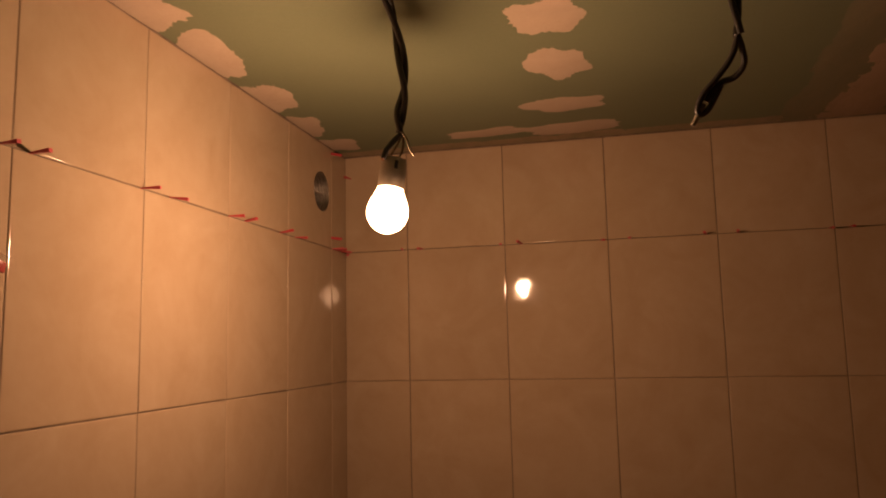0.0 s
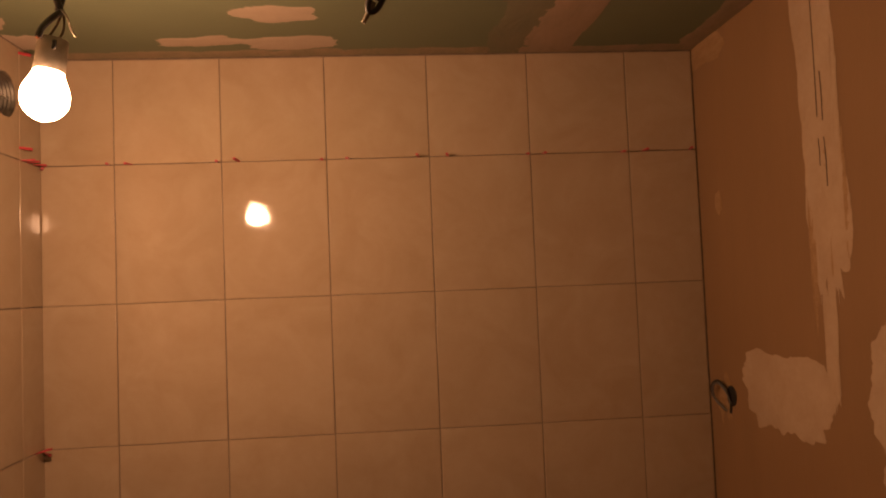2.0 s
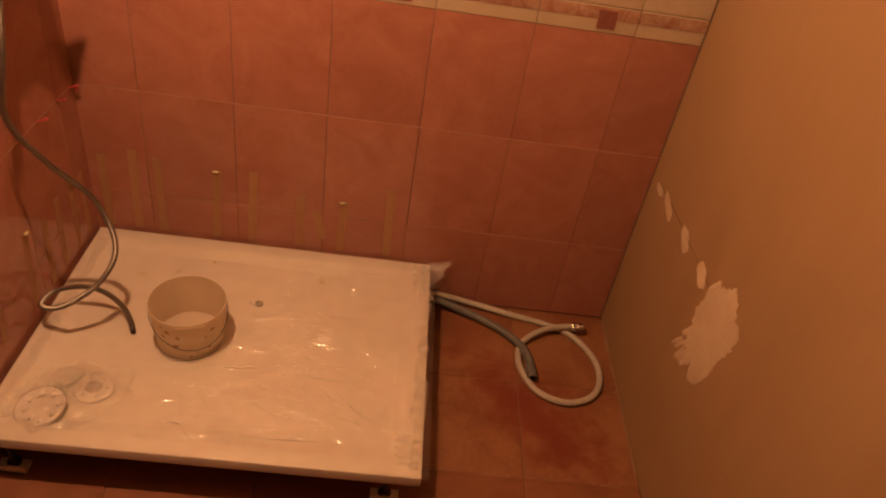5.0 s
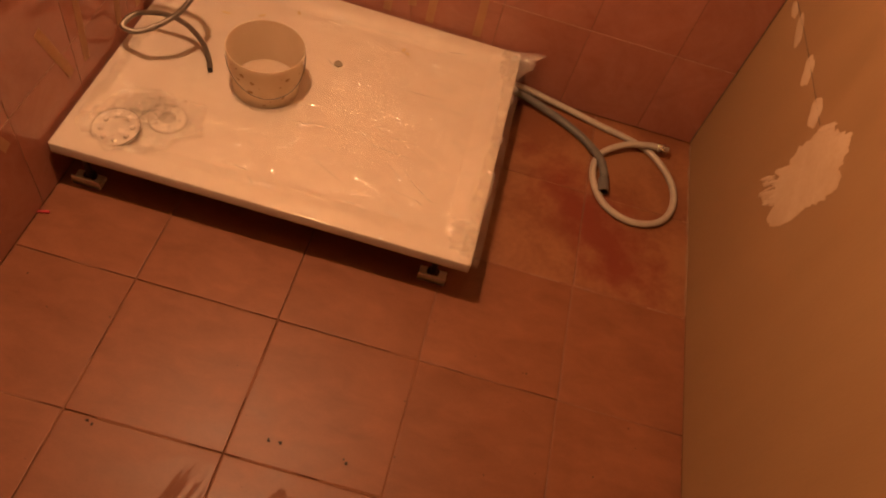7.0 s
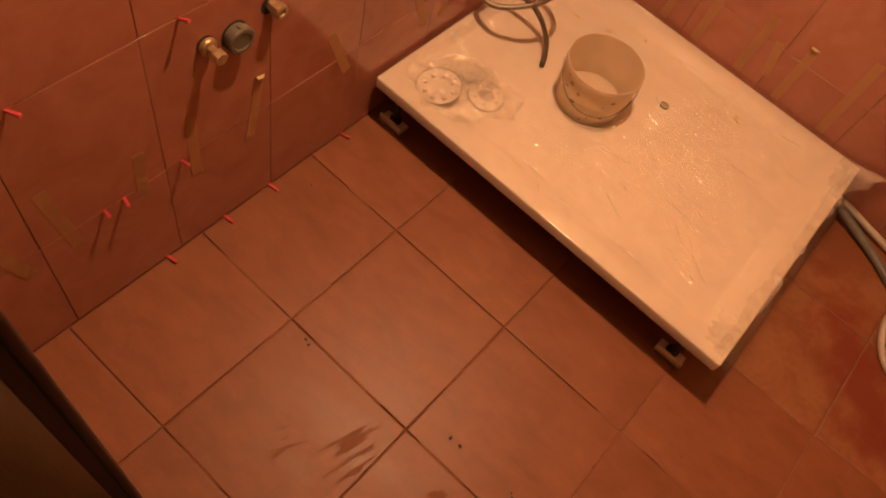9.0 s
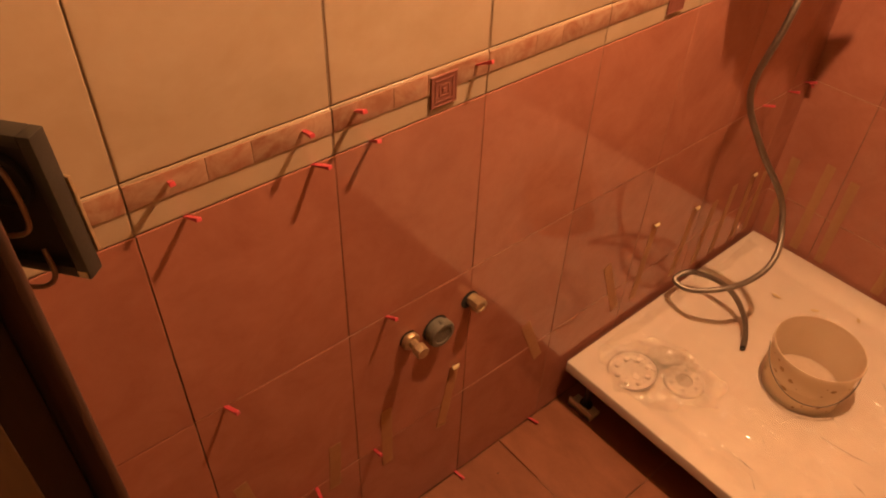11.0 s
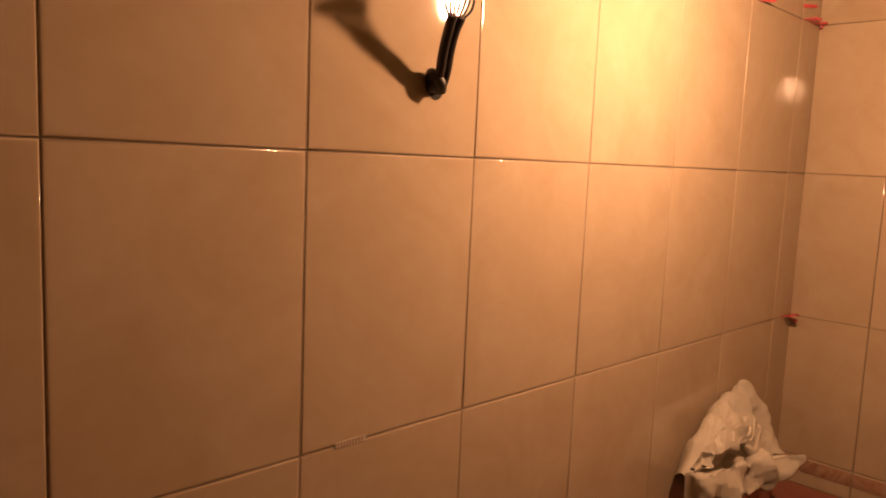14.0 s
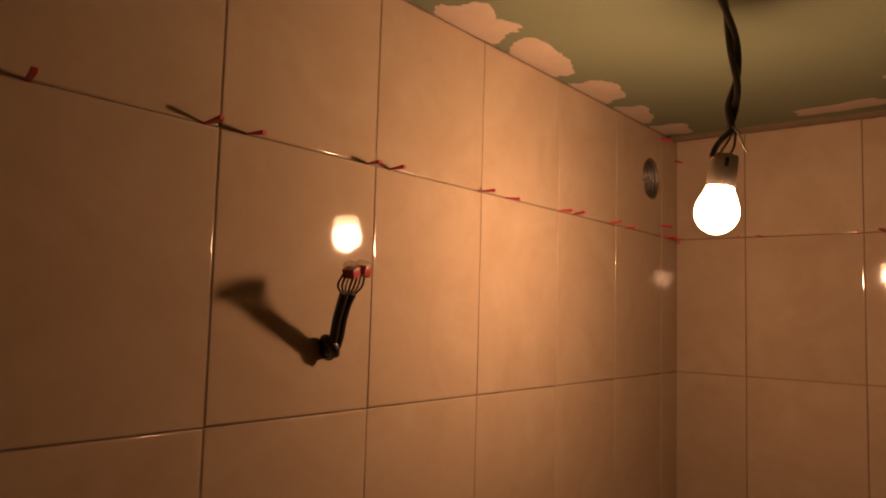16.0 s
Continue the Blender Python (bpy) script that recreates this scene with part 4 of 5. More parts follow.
tuck = [(-0.026, -0.190, 0.078), (-0.014, -0.135, 0.096), (-0.012, -0.040, 0.084), (0.000, 0.036, 0.056), (0.016, 0.112, 0.040)]
pocket = [(-0.034, -0.180, 0.056), (-0.022, -0.138, 0.070), (-0.018, -0.040, 0.062), (-0.004, 0.040, 0.048), (0.024, 0.108, 0.042)]
lip_in = [(-0.036, -0.182, 0.050), (-0.014, -0.155, 0.056), (-0.004, -0.040, 0.050), (0.008, 0.050, 0.046), (0.044, 0.108, 0.048)]
lip_top = [(-0.028, -0.204, 0.072), (0.010, -0.185, 0.082), (0.022, -0.050, 0.066), (0.032, 0.050, 0.058), (0.070, 0.108, 0.058)]
lip_low = [(-0.030, -0.196, 0.014), (0.014, -0.186, 0.026), (0.034, -0.050, 0.012), (0.044, 0.050, 0.008), (0.072, 0.108, 0.040)]
lip_under = [(-0.040, -0.165, 0.010), (-0.005, -0.160, 0.012), (0.024, -0.040, 0.000), (0.026, 0.050, 0.004), (0.058, 0.106, 0.038)]
part("wrapping", cloth([back, ridge, belly, brim, tuck, pocket, lip_in, lip_top, lip_low, lip_under], 76, 120, 4.4, 1.0),
     M_PAPER, mixer, "crumpled white cloth wrapping", smooth=16)

# --- water connections low on the wall
inlet = thing("water_inlet", "brass stub pipe sticking out of the terracotta tiles", "pipe", west(-1.242, 0.535))
part("hole", lathe([(0.017, 0.0), (0.017, 0.0006), (0.015, 0.0008)], 24), M_HOLE_SHADE, inlet, "dark drilled hole")
part("collar", lathe([(0.0125, 0.0), (0.0135, 0.002), (0.0165, 0.004), (0.0170, 0.009), (0.0150, 0.013), (0.0090, 0.014)], 24), M_BRASS, inlet)
part("stub", lathe([(0.0085, 0.013), (0.0085, 0.024), (0.0105, 0.026), (0.0125, 0.028), (0.0125, 0.041), (0.0110, 0.043), (0.007, 0.043)], 8), M_BRASS, inlet)
waste_plug = thing("waste_plug", "grey round cap closing the waste pipe in the tiles", "pipe cap", west(-1.183, 0.522))
part("hole", lathe([(0.027, 0.0), (0.027, 0.0006), (0.025, 0.0008)], 28), M_HOLE_SHADE, waste_plug, "dark cut-out")
part("cap", lathe([(0.023, 0.0), (0.023, 0.006), (0.0265, 0.008), (0.0268, 0.020), (0.0245, 0.023), (0.0185, 0.0235), (0.0165, 0.0215), (0.001, 0.0215)], 32), M_PLUG, waste_plug, smooth=35)
part("tab", box(-0.003, 0.003, 0.018, 0.029, 0.011, 0.021, 0.001), M_PLUG, waste_plug)
inlet2 = thing("water_inlet", "capped brass pipe end in a hole between tiles", "pipe", west(-1.106, 0.543))
part("hole", lathe([(0.0185, 0.0), (0.0185, 0.0006), (0.016, 0.0008)], 24), M_HOLE_SHADE, inlet2, "dark drilled hole")
part("stub", lathe([(0.0125, 0.0), (0.0125, 0.014), (0.0145, 0.015), (0.0145, 0.026), (0.0125, 0.028), (0.008, 0.0285), (0.007, 0.026), (0.001, 0.026)], 8), M_BRASS, inlet2, at=pose(0.005, 0, 0))

# --- hole with a wire loop in the plasterboard
box_hole = thing("wall_outlet_hole", "round cut-out in the tan wall with grey wires coiled inside", "outlet hole", east(-0.098, 1.402))
part("recess", lathe([(0.024, 0.0), (0.024, 0.0008), (0.022, 0.001)], 32), M_HOLE_SHADE, box_hole, "dark round opening", at=pose(0.016, 0.004, 0.0012))
part("plaster_rim", blob(0.034, 0.050, 3.4, rag=0.3, thick=0.001, drag=0.4), M_TAN_THIN, box_hole, "rough plaster round the hole", smooth=60)
for k, r in enumerate((0.030, 0.026)):
    part("wire", sweep(spline([(-0.014 + 0.006 * k, -0.034, 0.004), (-0.042, -0.010, 0.016), (-0.044 + 0.007 * k, 0.020, 0.022), (-0.018, 0.036 - 0.005 * k, 0.018), (0.010, 0.020 - 0.006 * k, 0.012), (0.016, -0.012, 0.005), (0.010, -0.036, 0.003)], 8),
                       0.0030, 8), (M_BLACK, M_HOSE_DARK)[k], box_hole, smooth=60)

# ---------------------------------------------------------------- filler patches, tape, wedges
def patch(parent, m, rx, ry, seed, material=M_PUTTY, **kw):
    return part("filler_patch", blob(rx, ry, seed, **kw), material, parent, at=m, smooth=60)


for k, (x, y, rx, ry, turn) in enumerate(((0.026, -0.915, 0.056, 0.082, 0), (0.018, -0.705, 0.054, 0.090, -10), (0.013, -0.490, 0.050, 0.082, -8), (0.013, -0.285, 0.045, 0.074, -6),
                                          (0.020, -0.120, 0.05, 0.055, 0), (0.02, -1.14, 0.055, 0.08, 0), (0.02, -1.38, 0.055, 0.08, 0),
                                          (0.594, -0.715, 0.056, 0.064, 10), (0.602, -0.508, 0.051, 0.074, 5), (0.600, -0.275, 0.086, 0.050, -4), (0.405, -0.110, 0.090, 0.034, 4), (0.595, -0.095, 0.110, 0.045, 0))):
    patch(ceiling, ceil(x, y, 0, turn), rx, ry, k + 0.7, rag=0.24, teeth=0.05, square=2.6)
# filler along the edges where the boards meet the walls, and over the board joint
for k in range(9):
    patch(ceiling, ceil(0.10 + 0.18 * k, -0.010, 0), 0.13, 0.034, 20 + k, M_PUTTY_THIN, rag=0.25, square=3)
for k in range(9):
    patch(ceiling, ceil(EAST - 0.012, -0.08 - 0.18 * k, 0), 0.045, 0.13, 40 + k, M_PUTTY_THIN, rag=0.30, square=3)
for k in range(8):
    patch(ceiling, ceil(1.215 + 0.006 * math.sin(k * 2.1), -0.06 - 0.21 * k, 0.0005), 0.066, 0.150, 60 + k, M_PUTTY_SEAM, rag=0.04, teeth=0.02, square=7)
    patch(ceiling, ceil(1.125 + 0.012 * math.sin(k * 1.7), -0.06 - 0.21 * k, 0.0002), 0.060, 0.155, 70 + k, M_PUTTY_FAINT, rag=0.10, teeth=0.05, square=5)

# on the plasterboard wall: joint strip, dabs and smears (local x runs towards the door)
for k, (y, z, rx, ry, mat_, sq, dr) in enumerate((
        (-0.516, 2.13, 0.057, 0.16, M_TAN_PUTTY, 5, 0), (-0.520, 1.92, 0.055, 0.15, M_TAN_PUTTY, 4, 0), (-0.532, 1.755, 0.060, 0.125, M_TAN_PUTTY, 3, 0.5), (-0.520, 1.545, 0.020, 0.120, M_TAN_PUTTY, 3, 0.3),
        (-0.345, 1.438, 0.175, 0.085, M_TAN_PUTTY, 3, 0.25), (-0.760, 1.490, 0.145, 0.150, M_TAN_PUTTY, 2.4, 0.3), (-0.725, 1.37, 0.082, 0.080, M_TAN_PUTTY, 2.4, 0.4),
        (-0.075, 0.562, 0.030, 0.014, M_TAN_PUTTY, 2, 0), (-0.165, 0.572, 0.050, 0.020, M_TAN_PUTTY, 2, 0), (-0.328, 0.583, 0.036, 0.024, M_TAN_PUTTY, 2, 0), (-0.474, 0.590, 0.036, 0.024, M_TAN_PUTTY, 2, 0),
        (-0.606, 0.536, 0.092, 0.155, M_TAN_PUTTY, 2.6, 0.25), (-0.060, 1.385, 0.022, 0.055, M_TAN_THIN, 2, 0.4), (-0.10, 1.86, 0.018, 0.030, M_TAN_THIN, 2, 0.2),
        (-0.08, 2.235, 0.10, 0.035, M_TAN_THIN, 3, 0.2))):
    turn = {8: -20, 9: -25, 10: -25, 11: -27}.get(k, 0)
    patch(wall_east, east(y, z, 0.0002, turn), rx, ry, 80 + k * 1.7, mat_, rag=0.16, teeth=0.05 if k == 11 else 0.03, square=sq, drag=dr, n=160)
for y0, z0, z1 in ((-0.522, 2.26, 1.97), (-0.538, 2.05, 1.96), (-0.540, 1.93, 1.84), (-0.522, 1.93, 1.88)):
    part("crack", sweep(spline([(EAST - 0.0016, y0, z0), (EAST - 0.0018, y0 - 0.002, (z0 + z1) / 2), (EAST - 0.0016, y0 - 0.001, z1)], 8), 0.0012, 6), M_WIRE_BROWN, wall_east, "thin open crack in the filler")
part("crack", sweep(spline([(EAST - 0.0005, -0.06, 0.575), (EAST - 0.0005, -0.22, 0.588), (EAST - 0.0005, -0.40, 0.596), (EAST - 0.0005, -0.52, 0.60)], 10), 0.0010, 6), M_WIRE_BROWN, wall_east, "thin crack")
# dry streaks of the same filler dragged down beside the joint
for k in range(15):
    y, z = -0.530 + random.uniform(-0.058, 0.058), random.uniform(1.70, 2.12)
    patch(wall_east, east(y, z, 0.0001, random.uniform(-2, 2)), random.uniform(0.003, 0.010), random.uniform(0.05, 0.15), 120 + k * 1.3, (M_TAN_PUTTY, M_TAN_THIN)[k % 3 == 2], rag=0.3, teeth=0.15, square=2.5, n=90)
# drag marks at both ends of the low dab
for k in range(12):
    low = k < 8
    y, z = (-0.50 - 0.011 * k, 0.405 + random.uniform(-0.012, 0.012)) if low else (-0.550 - 0.026 * (k - 8), 0.622 + random.uniform(-0.015, 0.012))
    patch(wall_east, east(y, z, 0.0001, random.uniform(-38, -22)), random.uniform(0.004, 0.008), random.uniform(0.025, 0.050), 160 + k * 1.9, M_TAN_PUTTY, rag=0.25, teeth=0.15, square=2.2, n=70)
# sealant bead at the foot of the plasterboard
part("sealant", sweep(spline([(EAST - 0.002, -0.02, 0.003), (EAST - 0.004, -0.2, 0.003), (EAST - 0.003, -0.42, 0.003), (EAST - 0.004, -0.645, 0.003)], 12), lambda u: 0.0024 + 0.0012 * math.sin(u * 37), 7), M_SEAL, wall_east, "pale sealant bead")


# masking tape left on the lower tiles: place along the wall, foot height, height, lean, curled top
def tape(m, length, lean, curl, k):
    t = thing("masking_tape", "strip of masking tape with a curled top on terracotta tiles" if curl else "strip of masking tape stuck to terracotta tiles", "tape", m @ pose(0, 0, 0, 0, 0, lean), group="tape strips")
    bm = bmesh.new()
    w, n = 0.012, 14
    rows = []
    for i in range(n + 1):
        v = i / n
        e = 0.0012 * noise.noise((v * 9, k, 0)) if 0 < i < n else 0
        rows.append([bm.verts.new((s * w + e, v * length, 0.0006 + 0.0003 * (i % 2))) for s in (-1, 1)])
    for a, b in zip(rows, rows[1:]):
        bm.faces.new((a[0], a[1], b[1], b[0]))
    ext = bmesh.ops.extrude_face_region(bm, geom=bm.faces[:])
    bmesh.ops.translate(bm, verts=[g for g in ext["geom"] if isinstance(g, bmesh.types.BMVert)], vec=(0, 0, -0.0005))
    part("strip", bm, M_TAPE, t, smooth=None)
    if curl:
        bm = bmesh.new()
        rows = []
        for i in range(9):
            a = math.pi * 0.9 * i / 8
            rows.append([bm.verts.new((s * w * (1 - 0.05 * i) - 0.0006 * i, length - 0.001 + 0.007 * math.sin(a), 0.001 + 0.0042 * (1 - math.cos(a)))) for s in (-1, 1)])
        for a, b in zip(rows, rows[1:]):
            bm.faces.new((a[0], a[1], b[1], b[0]))
        part("curl", bm, M_TAPE_BACK, t, "curled pale tape end", smooth=60)


for k, (y, z, ln_, lean, curl) in enumerate(((-1.636, 0.235, 0.205, 16, 0), (-1.545, 0.235, 0.190, 8, 0), (-1.408, 0.250, 0.125, -4, 0), (-1.291, 0.215, 0.165, 0, 0), (-1.160, 0.215, 0.170, -10, 1),
                                             (-0.885, 0.230, 0.150, 22, 0), (-0.625, 0.215, 0.190, 22, 0), (-0.558, 0.205, 0.225, -4, 1), (-0.400, 0.19, 0.21, -6, 1), (-0.30, 0.175, 0.20, -4, 0), (-0.22, 0.17, 0.22, -3, 0), (-0.125, 0.17, 0.215, 0, 1), (-0.06, 0.17, 0.2, 0, 0))):
    tape(west(y, z, 0.0), ln_, lean, curl, k)
for k, (x, z, ln_, lean, curl) in enumerate(((0.040, 0.155, 0.25, 0, 0), (0.123, 0.155, 0.275, -1, 0), (0.196, 0.155, 0.26, 0, 0), (0.353, 0.155, 0.235, -3, 1), (0.460, 0.155, 0.25, -2, 0), (0.600, 0.155, 0.195, -2, 0),
                                             (0.672, 0.195, 0.105, 12, 0), (0.727, 0.155, 0.180, -1, 1), (0.870, 0.155, 0.245, 1, 0))):
    tape(north(x, z, 0.0), ln_, lean, curl, k + 30)

# red wedges driven into the joints
wedge_bm = bmesh.new()
w = [wedge_bm.verts.new(p) for p in ((-0.0030, -0.0007, -0.002), (0.0030, -0.0007, -0.002), (0.0030, 0.0007, -0.002), (-0.0030, 0.0007, -0.002),
                                     (-0.0032, -0.0026, 0.028), (0.0032, -0.0026, 0.028), (0.0032, 0.0026, 0.028), (-0.0032, 0.0026, 0.028))]
for f in ((0, 1, 2, 3), (4, 5, 6, 7), (0, 1, 5, 4), (1, 2, 6, 5), (2, 3, 7, 6), (3, 0, 4, 7)):
    wedge_bm.faces.new([w[i] for i in f])
bmesh.ops.bevel(wedge_bm, geom=wedge_bm.edges[:], offset=0.0004, segments=1, affect="EDGES")
wedge_me = mesh_of(wedge_bm, "tile_wedge", M_RED)


def wedge(m, rise=0):
    ob = new("tile_wedge", wedge_me)
    ob.matrix_basis = m @ pose(0, 0, 0, random.uniform(-9, 9) - rise, random.uniform(-16, 16), random.uniform(-10, 10))
    tagged(ob, "red plastic wedge holding a tile joint open", "tile wedge", "tile wedges")


for x in (0.155, 0.209, 0.409, 0.461, 0.655, 0.724, 0.895, 0.967, 1.163, 1.205, 1.404, 1.458, 1.580):
    wedge(north(x, 2.008))
wedge(north(0.015, 2.205))
for y in (-1.558, -1.374, -1.317, -1.120, -1.074, -0.858, -0.783, -0.598, -0.538, -0.384, -0.311, -0.091, -0.060, -0.030):
    wedge(west(y, 2.008))
wedge(west(-0.0985, 2.250, 0, 90))
wedge(west(-0.0985, 2.035, 0, 90))
for y, z in ((-1.557, 0.9985), (-1.394, 0.9985), (-1.321, 0.9985), (-1.126, 0.9985), (-1.549, 0.947), (-1.385, 0.947), (-1.300, 0.947), (-0.279, 0.947), (-0.112, 0.947), (-0.050, 0.947),
             (-1.284, 0.616), (-1.561, 0.616), (-0.213, 0.616), (-0.103, 0.616), (-0.030, 0.616), (-1.320, 0.285), (-1.445, 0.285), (-1.485, 0.285), (-0.040, 1.346), (-0.018, 1.346)):
    wedge(west(y, z), 20)
for y in (-1.393, -1.110, -0.880, -1.24):
    wedge(west(y, 0.004))
for z in (0.61, 1.34, 2.0):
    wedge(Matrix.Translation((0.002, -0.002, z)) @ pose(0, 0, 0, 90, 0, 45))

# barcode sticker remnant on a cream joint
sticker = thing("sticker", "torn strip of white barcode sticker across a tile joint", "sticker", west(-1.287, 1.347))
part("paper", box(-0.022, 0.022, -0.0035, 0.0035, 0.0002, 0.0007), M_PAPER, sticker)
for k in range(9):
    part("bar", box(-0.019 + 0.0042 * k, -0.0175 + 0.0042 * k, -0.003, 0.003, 0.0007, 0.0009), M_TAPE, sticker)

# spanner and crumbs
spanner = thing("spanner", "grey steel ring spanner lying on the hall floor", "spanner", pose(0.30, -1.845, -0.054, 0, 0, 25))
part("ring", lathe([(0.008, 0.0), (0.0135, 0.0), (0.0145, 0.002), (0.0145, 0.007), (0.0135, 0.009), (0.008, 0.009), (0.008, 0.0)], 24, cap=False), M_STEEL, spanner, smooth=40)
part("shank", box(-0.15, -0.012, -0.006, 0.006, 0.002, 0.007, 0.002), M_STEEL, spanner)
crumbs = bmesh.new()
SPECKS = ((0.699, -1.248), (0.726, -1.248), (0.617, -1.529), (0.348, -1.316), (1.203, -0.934), (0.864, -1.249), (0.698, -1.488))
for k in range(60):
    c = Vector((random.uniform(0.05, 1.5), random.uniform(-1.6, -0.82), 0.0006))
    if k < 14:
        c = Vector((SPECKS[k // 2][0] + random.gauss(0, 0.006), SPECKS[k // 2][1] + random.gauss(0, 0.006), 0.0008))
    bmesh.ops.create_icosphere(crumbs, subdivisions=1, radius=random.choice((0.0022, 0.0032, 0.0042)) if k < 14 else random.choice((0.0010, 0.0013, 0.0018)), matrix=Matrix.Translation(c) @ Matrix.Diagonal((1, random.uniform(0.6, 1.6), 0.5, 1)))
tagged(part("mortar_crumbs", crumbs, surface("dark_crumb", (0.045, 0.026, 0.015), (0.022, 0.013, 0.008), rough=0.9, scale=60, fine=300, bump=0.3)), "dark mortar crumbs scattered on the floor", "debris", kind="stuff")
smears = bmesh.new()
for k in range(26):
    # finger-wide strokes, broken up, all dragged the same way
    x, y, t = ((0.560, -1.402, 74), (0.588, -1.405, 76), (0.455, -1.494, 62), (0.765, -1.375, 58))[k % 4]
    long_, wide = ((0.050, 0.006), (0.045, 0.006), (0.036, 0.005), (0.026, 0.010))[k % 4]
    side = random.gauss(0, 0.006)
    b = blob(long_ * random.uniform(0.25, 0.9), wide * random.uniform(0.3, 0.9), k + 0.3, rag=0.5, teeth=0.25, n=60, thick=0.0003)
    smears = join(smears, moved(b, pose(x + random.gauss(0, 0.013), y + random.gauss(0, 0.016) + side, 0.0002 + 0.00002 * k, 0, 0, t + random.gauss(0, 4))))
part("wet_smear", smears, surface("damp_smear", (0.178, 0.068, 0.037), (0.154, 0.058, 0.031), rough=0.6, spec=0.2, scale=20, fine=90, bump=0.05), floor, "damp smears on the tiles")

# ---------------------------------------------------------------- tiles
tile_cache = {}


def tile_mesh(w, h, material, thick=TILE, edge=0.0022, hole=None):
    """A glazed tile in the xy plane, face at z = 0, with a rolled edge; hole = (x, y, radius)."""
    key = (round(w, 4), round(h, 4), material.name, hole)
    if key in tile_cache:
        return tile_cache[key]
    if material is M_PINK:
        edge = 0.0012
    bm = bmesh.new()
    rolled = hole is None and material is M_CREAM
    if hole is None:
        loops = [(0.0, -thick)] + [(edge * (1 - math.cos(a)), -edge * (1 - math.sin(a))) for a in [math.pi * k / 10 for k in range(6)]] + [(edge * 2.0, 0.0)]
        rings = []
        for o, z in loops:
            x, y = w / 2 - o, h / 2 - o
            rings.append([bm.verts.new(p) for p in ((-x, -y, z), (x, -y, z), (x, y, z), (-x, y, z))])
        for i, (a, b) in enumerate(zip(rings, rings[1:])):
            for k in range(4):
                face = bm.faces.new((a[k], a[(k + 1) % 4], b[(k + 1) % 4], b[k]))
                face.material_index = int(rolled and 0 < i < 6)
        bm.faces.new(rings[-1])
    else:
        n = 64
        hx, hy, hr = hole
        loops = []

        def edge_point(a, o):
            c, s = math.cos(a), math.sin(a)
            tx = ((w / 2 - o - hx) if c > 0 else (w / 2 - o + hx)) / max(abs(c), 1e-6)
            ty = ((h / 2 - o - hy) if s > 0 else (h / 2 - o + hy)) / max(abs(s), 1e-6)
            t = min(tx, ty)
            return hx + c * t, hy + s * t
        angles = sorted([2 * math.pi * k / n for k in range(n)] + [math.atan2(sy * h / 2 - hy, sx * w / 2 - hx) % (2 * math.pi) for sx in (-1, 1) for sy in (-1, 1)])
        for o, z in ((0.0, -thick), (0.0, -edge), (edge * 0.3, -edge * 0.3), (edge, 0.0), (edge * 2, 0.0)):
            loops.append([bm.verts.new((*edge_point(a, o), z)) for a in angles])
        for r, z in ((hr * 1.06, 0.0), (hr, 0.0), (hr, -thick)):
            loops.append([bm.verts.new((hx + r * math.cos(a), hy + r * math.sin(a), z)) for a in angles])
        m = len(angles)
        for a, b in zip(loops, loops[1:]):
            for k in range(m):
                bm.faces.new((a[k], a[(k + 1) % m], b[(k + 1) % m], b[k]))
    me = mesh_of(bm, "tile", material, 40)
    if rolled:
        me.materials.append(M_CREAM_EDGE)
    tile_cache[key] = me
    return me


def lay(parent, at, w, h, material, name="tile", hole=None):
    ob = new(name, tile_mesh(w, h, material, hole=hole))
    ob.matrix_basis = at @ pose(0, 0, random.uniform(-0.00025, 0.00025), random.uniform(-0.05, 0.05), random.uniform(-0.05, 0.05), 0)
    ob.parent = parent
    return ob


def spiral_inset():
    """Square relief: a raised rim with a squared spiral inside."""
    bms = [box(-0.024, 0.024, -0.027, 0.027, 0.0, 0.0016, 0.0004, 1)]
    for a, b, t in ((0.023, 0.026, 0.0022), (0.0165, 0.0185, 0.0020), (0.009, 0.010, 0.0020)):
        for x0, x1, y0, y1 in ((-a, a, b - t, b), (-a, a, -b, -b + t), (-a, -a + t, -b + t, b - t), (a - t, a, -b + t, b - t)):
            bms.append(box(x0, x1, y0, y1, 0.0016, 0.0024))
    bms.append(box(-0.003, 0.003, -0.0035, 0.0035, 0.0016, 0.0030))
    return mesh_of(join(*bms), "inset", M_INSET)


inset_me = spiral_inset()
band_cache = {}


def border(parent, at, w, inset_x):
    """Cream base strip, marbled raised band in its upper half, sometimes with a square inset."""
    base = lay(parent, at, w, 0.068 - GAP, M_CREAM, "border_tile")
    for a, b in ((0.0, 0.36), (0.36, 0.58), (0.58, 1.0)):
        key = (round(w, 4), a)
        if key not in band_cache:
            band_cache[key] = mesh_of(box(-w / 2 + a * w + 0.0003, -w / 2 + b * w - 0.0003, 0.000, 0.0300, 0.0002, 0.0017, 0.0005, 2), "band", M_BAND, 40)
        band = new("band", band_cache[key])
        band.parent = base
    if inset_x is not None:
        ob = new("inset", inset_me)
        ob.matrix_basis = Matrix.Translation((inset_x, 0.001, 0.0014)) @ Matrix.Diagonal((0.94, 0.86, 1, 1))
        ob.parent = base


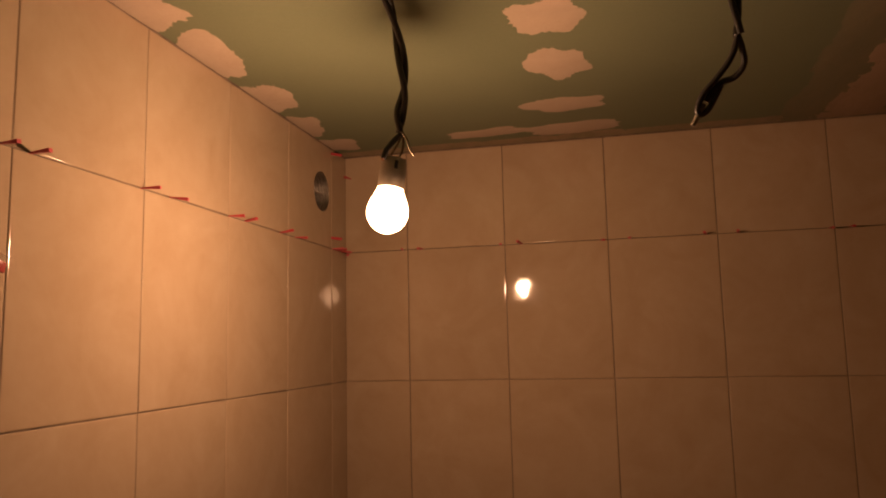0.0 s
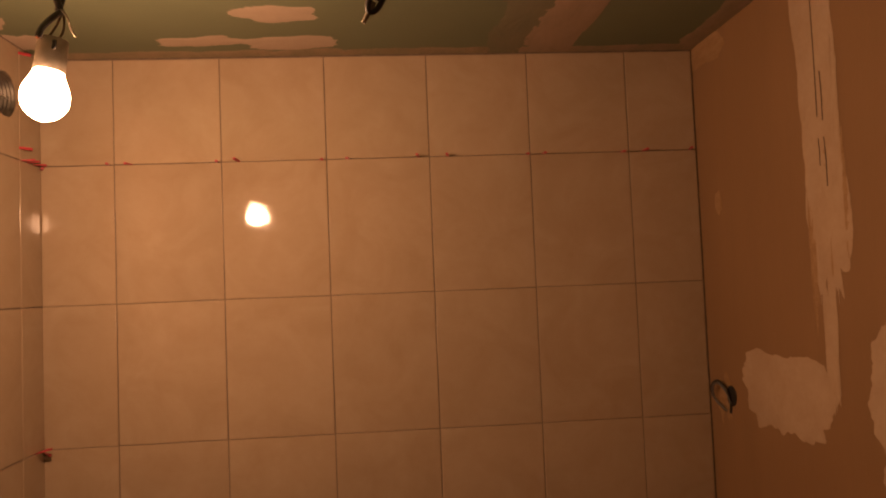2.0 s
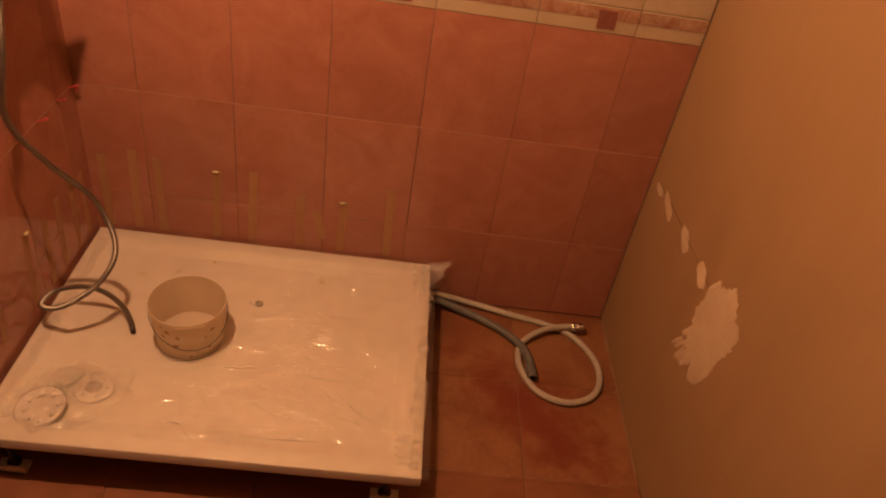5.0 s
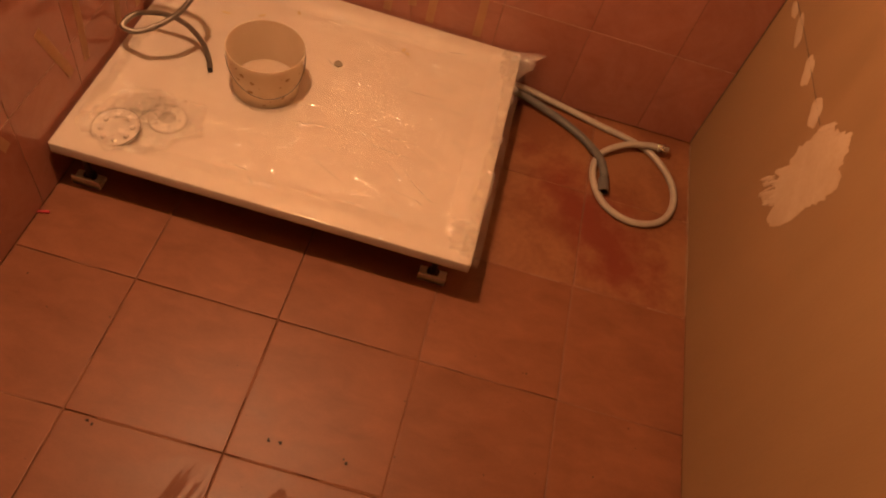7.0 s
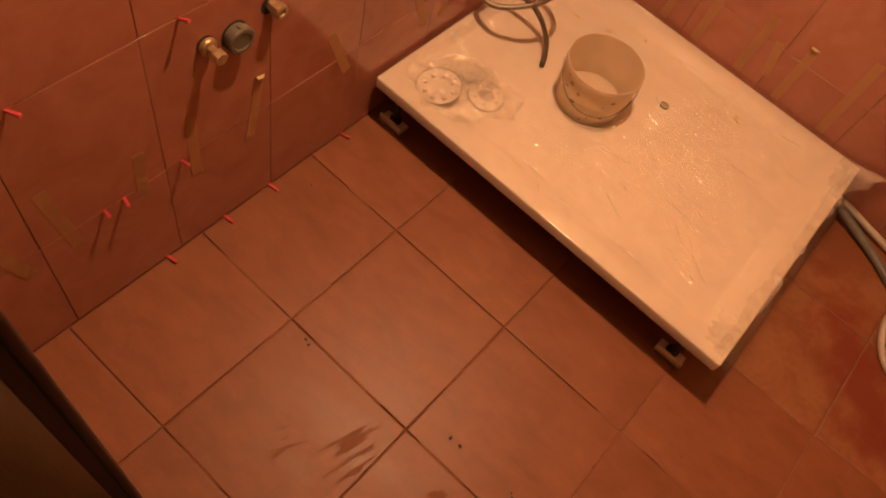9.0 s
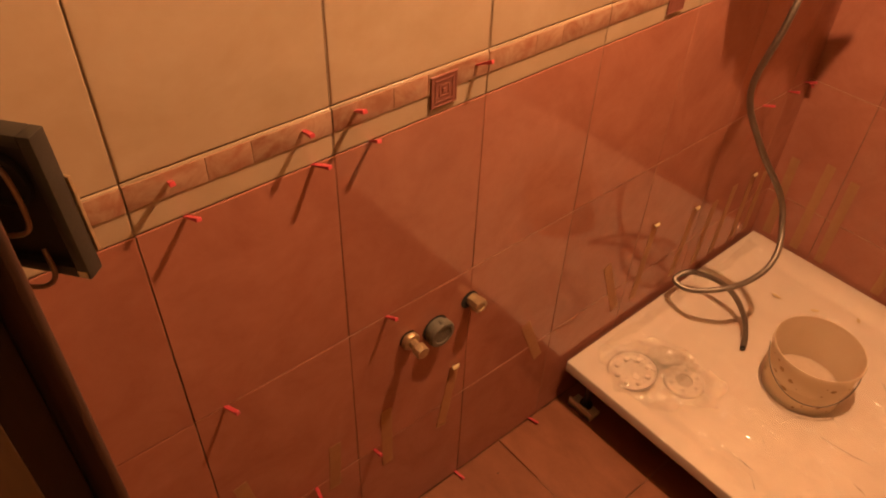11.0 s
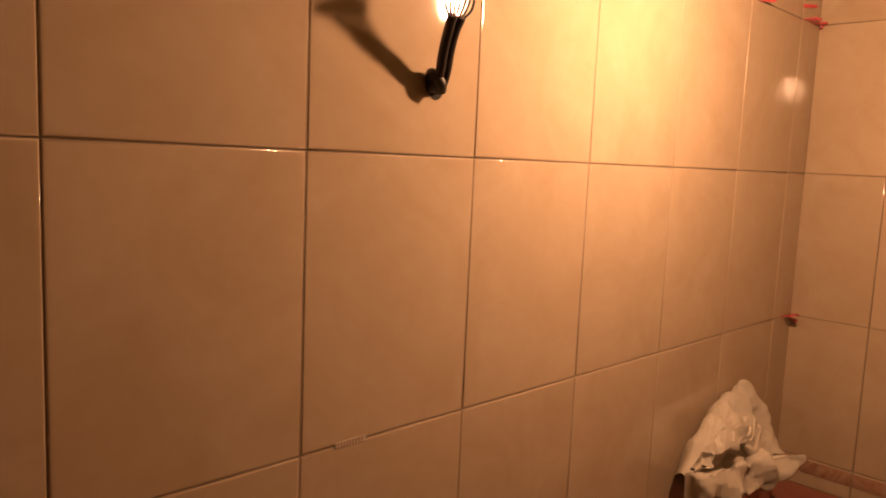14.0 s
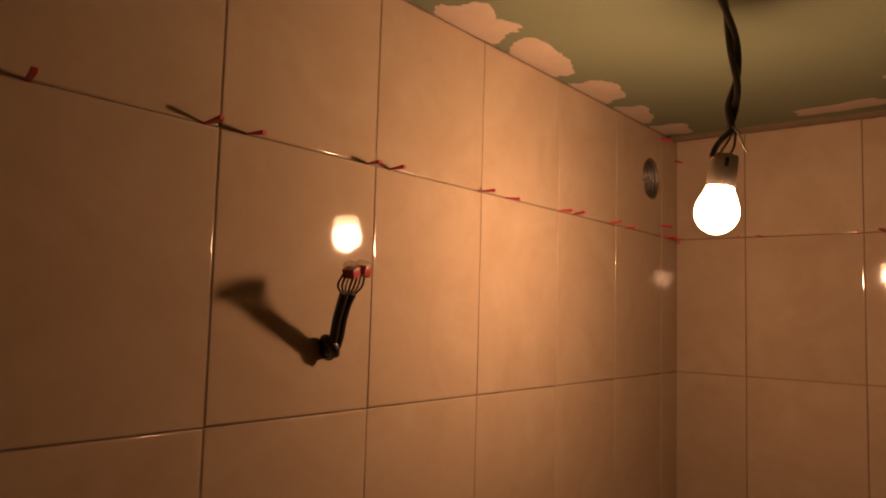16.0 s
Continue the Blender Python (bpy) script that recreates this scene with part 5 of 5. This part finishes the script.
for z in (0.285, 0.616):
    part("joint", box(-0.0021, -0.0006, WEST_Y[7], -0.001, z - GAP / 2 + 0.0002, z + GAP / 2 - 0.0002), M_JOINT, wall_west, "pale joint between terracotta tiles")
    part("joint", box(0.001, NORTH_X[7] - 0.001, 0.0006, 0.0021, z - GAP / 2 + 0.0002, z + GAP / 2 - 0.0002), M_JOINT, wall_north, "pale joint between terracotta tiles")
# level cream joints: the tan fill stands in for light on the tile edges below
for z in (1.346, 1.677):
    if z < 1.5:
        part("joint", box(-0.0021, -0.0009, WEST_Y[7], -0.001, z - GAP / 2 + 0.0002, z + GAP / 2 - 0.0002), M_CREAM_JOINT, wall_west, "greyish joint between cream tiles")
    part("joint", box(0.001, NORTH_X[7] - 0.001, 0.0009, 0.0021, z - GAP / 2 + 0.0002, z + GAP / 2 - 0.0002), M_CREAM_JOINT, wall_north, "greyish joint between cream tiles")
for r in (3, 4, 5, 6, 7):
    for y in WEST_Y[1:7]:
        part("joint", box(-0.0021, -0.0012, y - GAP / 2 + 0.0002, y + GAP / 2 - 0.0002, Z_LEVELS[r] + GAP, Z_LEVELS[r + 1] - GAP), M_CREAM_JOINT, wall_west, "greyish joint between cream tiles")
for r in range(3):
    za, zb = Z_LEVELS[r] + GAP, Z_LEVELS[r + 1] - GAP
    for y in WEST_Y[1:5]:
        part("joint", box(-0.0021, -0.0005, y - GAP / 2 + 0.0002, y + GAP / 2 - 0.0002, za, zb), M_FLOOR_JOINT, wall_west, "reddish joint between terracotta tiles")
    for y in WEST_Y[5:7]:
        part("joint", box(-0.0021, -0.0006, y - GAP / 2 + 0.0002, y + GAP / 2 - 0.0002, za, zb), M_DUST, wall_west, "dusty joint between terracotta tiles")
    for x in NORTH_X[2:7] if r == 0 else NORTH_X[5:7]:
        part("joint", box(x - GAP / 2 + 0.0002, x + GAP / 2 - 0.0002, 0.0010, 0.0021, za, zb), M_DUST, wall_north, "dusty joint between terracotta tiles")
    part("joint", box(NORTH_X[1] - GAP / 2 + 0.0002, NORTH_X[1] + GAP / 2 - 0.0002, 0.0005, 0.0021, za, zb), M_FLOOR_JOINT, wall_north, "reddish joint between terracotta tiles")
part("joint", box(0.962, EAST - 0.004, -0.6516, -0.6484, -0.0042, -0.0003), M_FLOOR_JOINT, floor, "pale joint between floor tiles")
part("joint", box(1.03, EAST - 0.004, -0.3246, -0.3214, -0.0042, -0.0003), M_FLOOR_JOINT, floor, "pale joint between floor tiles")
part("joint", box(1.2919, 1.2951, -0.645, -0.004, -0.0042, -0.0003), M_FLOOR_JOINT, floor, "pale joint between floor tiles")
part("joint", box(1.2919, 1.2951, -0.970, -0.80, -0.0042, -0.0003), M_FLOOR_JOINT, floor, "pale joint between floor tiles")
# dust packed into stretches of the floor joints
dust = bmesh.new()
for x in FLOOR_X[1:5]:
    y = DOOR + 0.01
    while y < -0.03:
        run = random.uniform(0.03, 0.13)
        if random.random() < (0.35 if x < 0.9 else 0.9):
            dust = join(dust, box(x - 0.0016, x + 0.0016, y, min(y + run, -0.02), -0.0042, -0.0002))
        y += run
for y in FLOOR_Y[1:6]:
    x = 0.01
    while x < EAST - 0.03:
        run = random.uniform(0.03, 0.13)
        if random.random() < (0.35 if x < 0.85 else 0.85):
            dust = join(dust, box(x, min(x + run, EAST - 0.01), y - 0.0016, y + 0.0016, -0.0042, -0.0002))
        x += run
part("joint_dust", dust, M_DUST, floor, "reddish dust packed into the joints")["kind"] = "stuff"
VENT = (-0.161, 2.141, 0.0495)
for r in range(8):
    z0, z1 = Z_LEVELS[r], Z_LEVELS[r + 1]
    zc, h = (z0 + z1) / 2, z1 - z0 - GAP
    material = M_PINK if r < 3 else M_CREAM
    for c in range(8):
        y1, y0 = WEST_Y[c], WEST_Y[c + 1]
        yc, wd = (y0 + y1) / 2, y1 - y0 - GAP
        if r == 3:
            border(wall_west, west(yc, zc), wd, {1: 0.046, 3: 0.046, 5: 0.046}.get(c))
        elif r == 7 and c == 1:
            lay(wall_west, west(yc, zc), wd, h, material, hole=(VENT[0] - yc, VENT[1] - zc, VENT[2]))
        else:
            lay(wall_west, west(yc, zc), wd, h, material)
    for c in range(7):
        x0, x1 = NORTH_X[c], NORTH_X[c + 1]
        xc, wd = (x0 + x1) / 2, x1 - x0 - GAP
        if r == 3:
            border(wall_north, north(xc, zc), wd, {1: 0.042, 3: 0.042, 5: 0.046}.get(c))
        else:
            lay(wall_north, north(xc, zc), wd, h, material)
for j in range(6):
    for i in range(5):
        x0, x1, y1, y0 = FLOOR_X[i], FLOOR_X[i + 1], FLOOR_Y[j], FLOOR_Y[j + 1]
        stained = i >= 3 and j < 2 or (i == 2 and j == 1)
        lay(floor, Matrix.Translation(((x0 + x1) / 2, (y0 + y1) / 2, 0)), x1 - x0 - 0.0030, y1 - y0 - 0.0030, M_FLOOR_WET if stained else M_FLOOR)
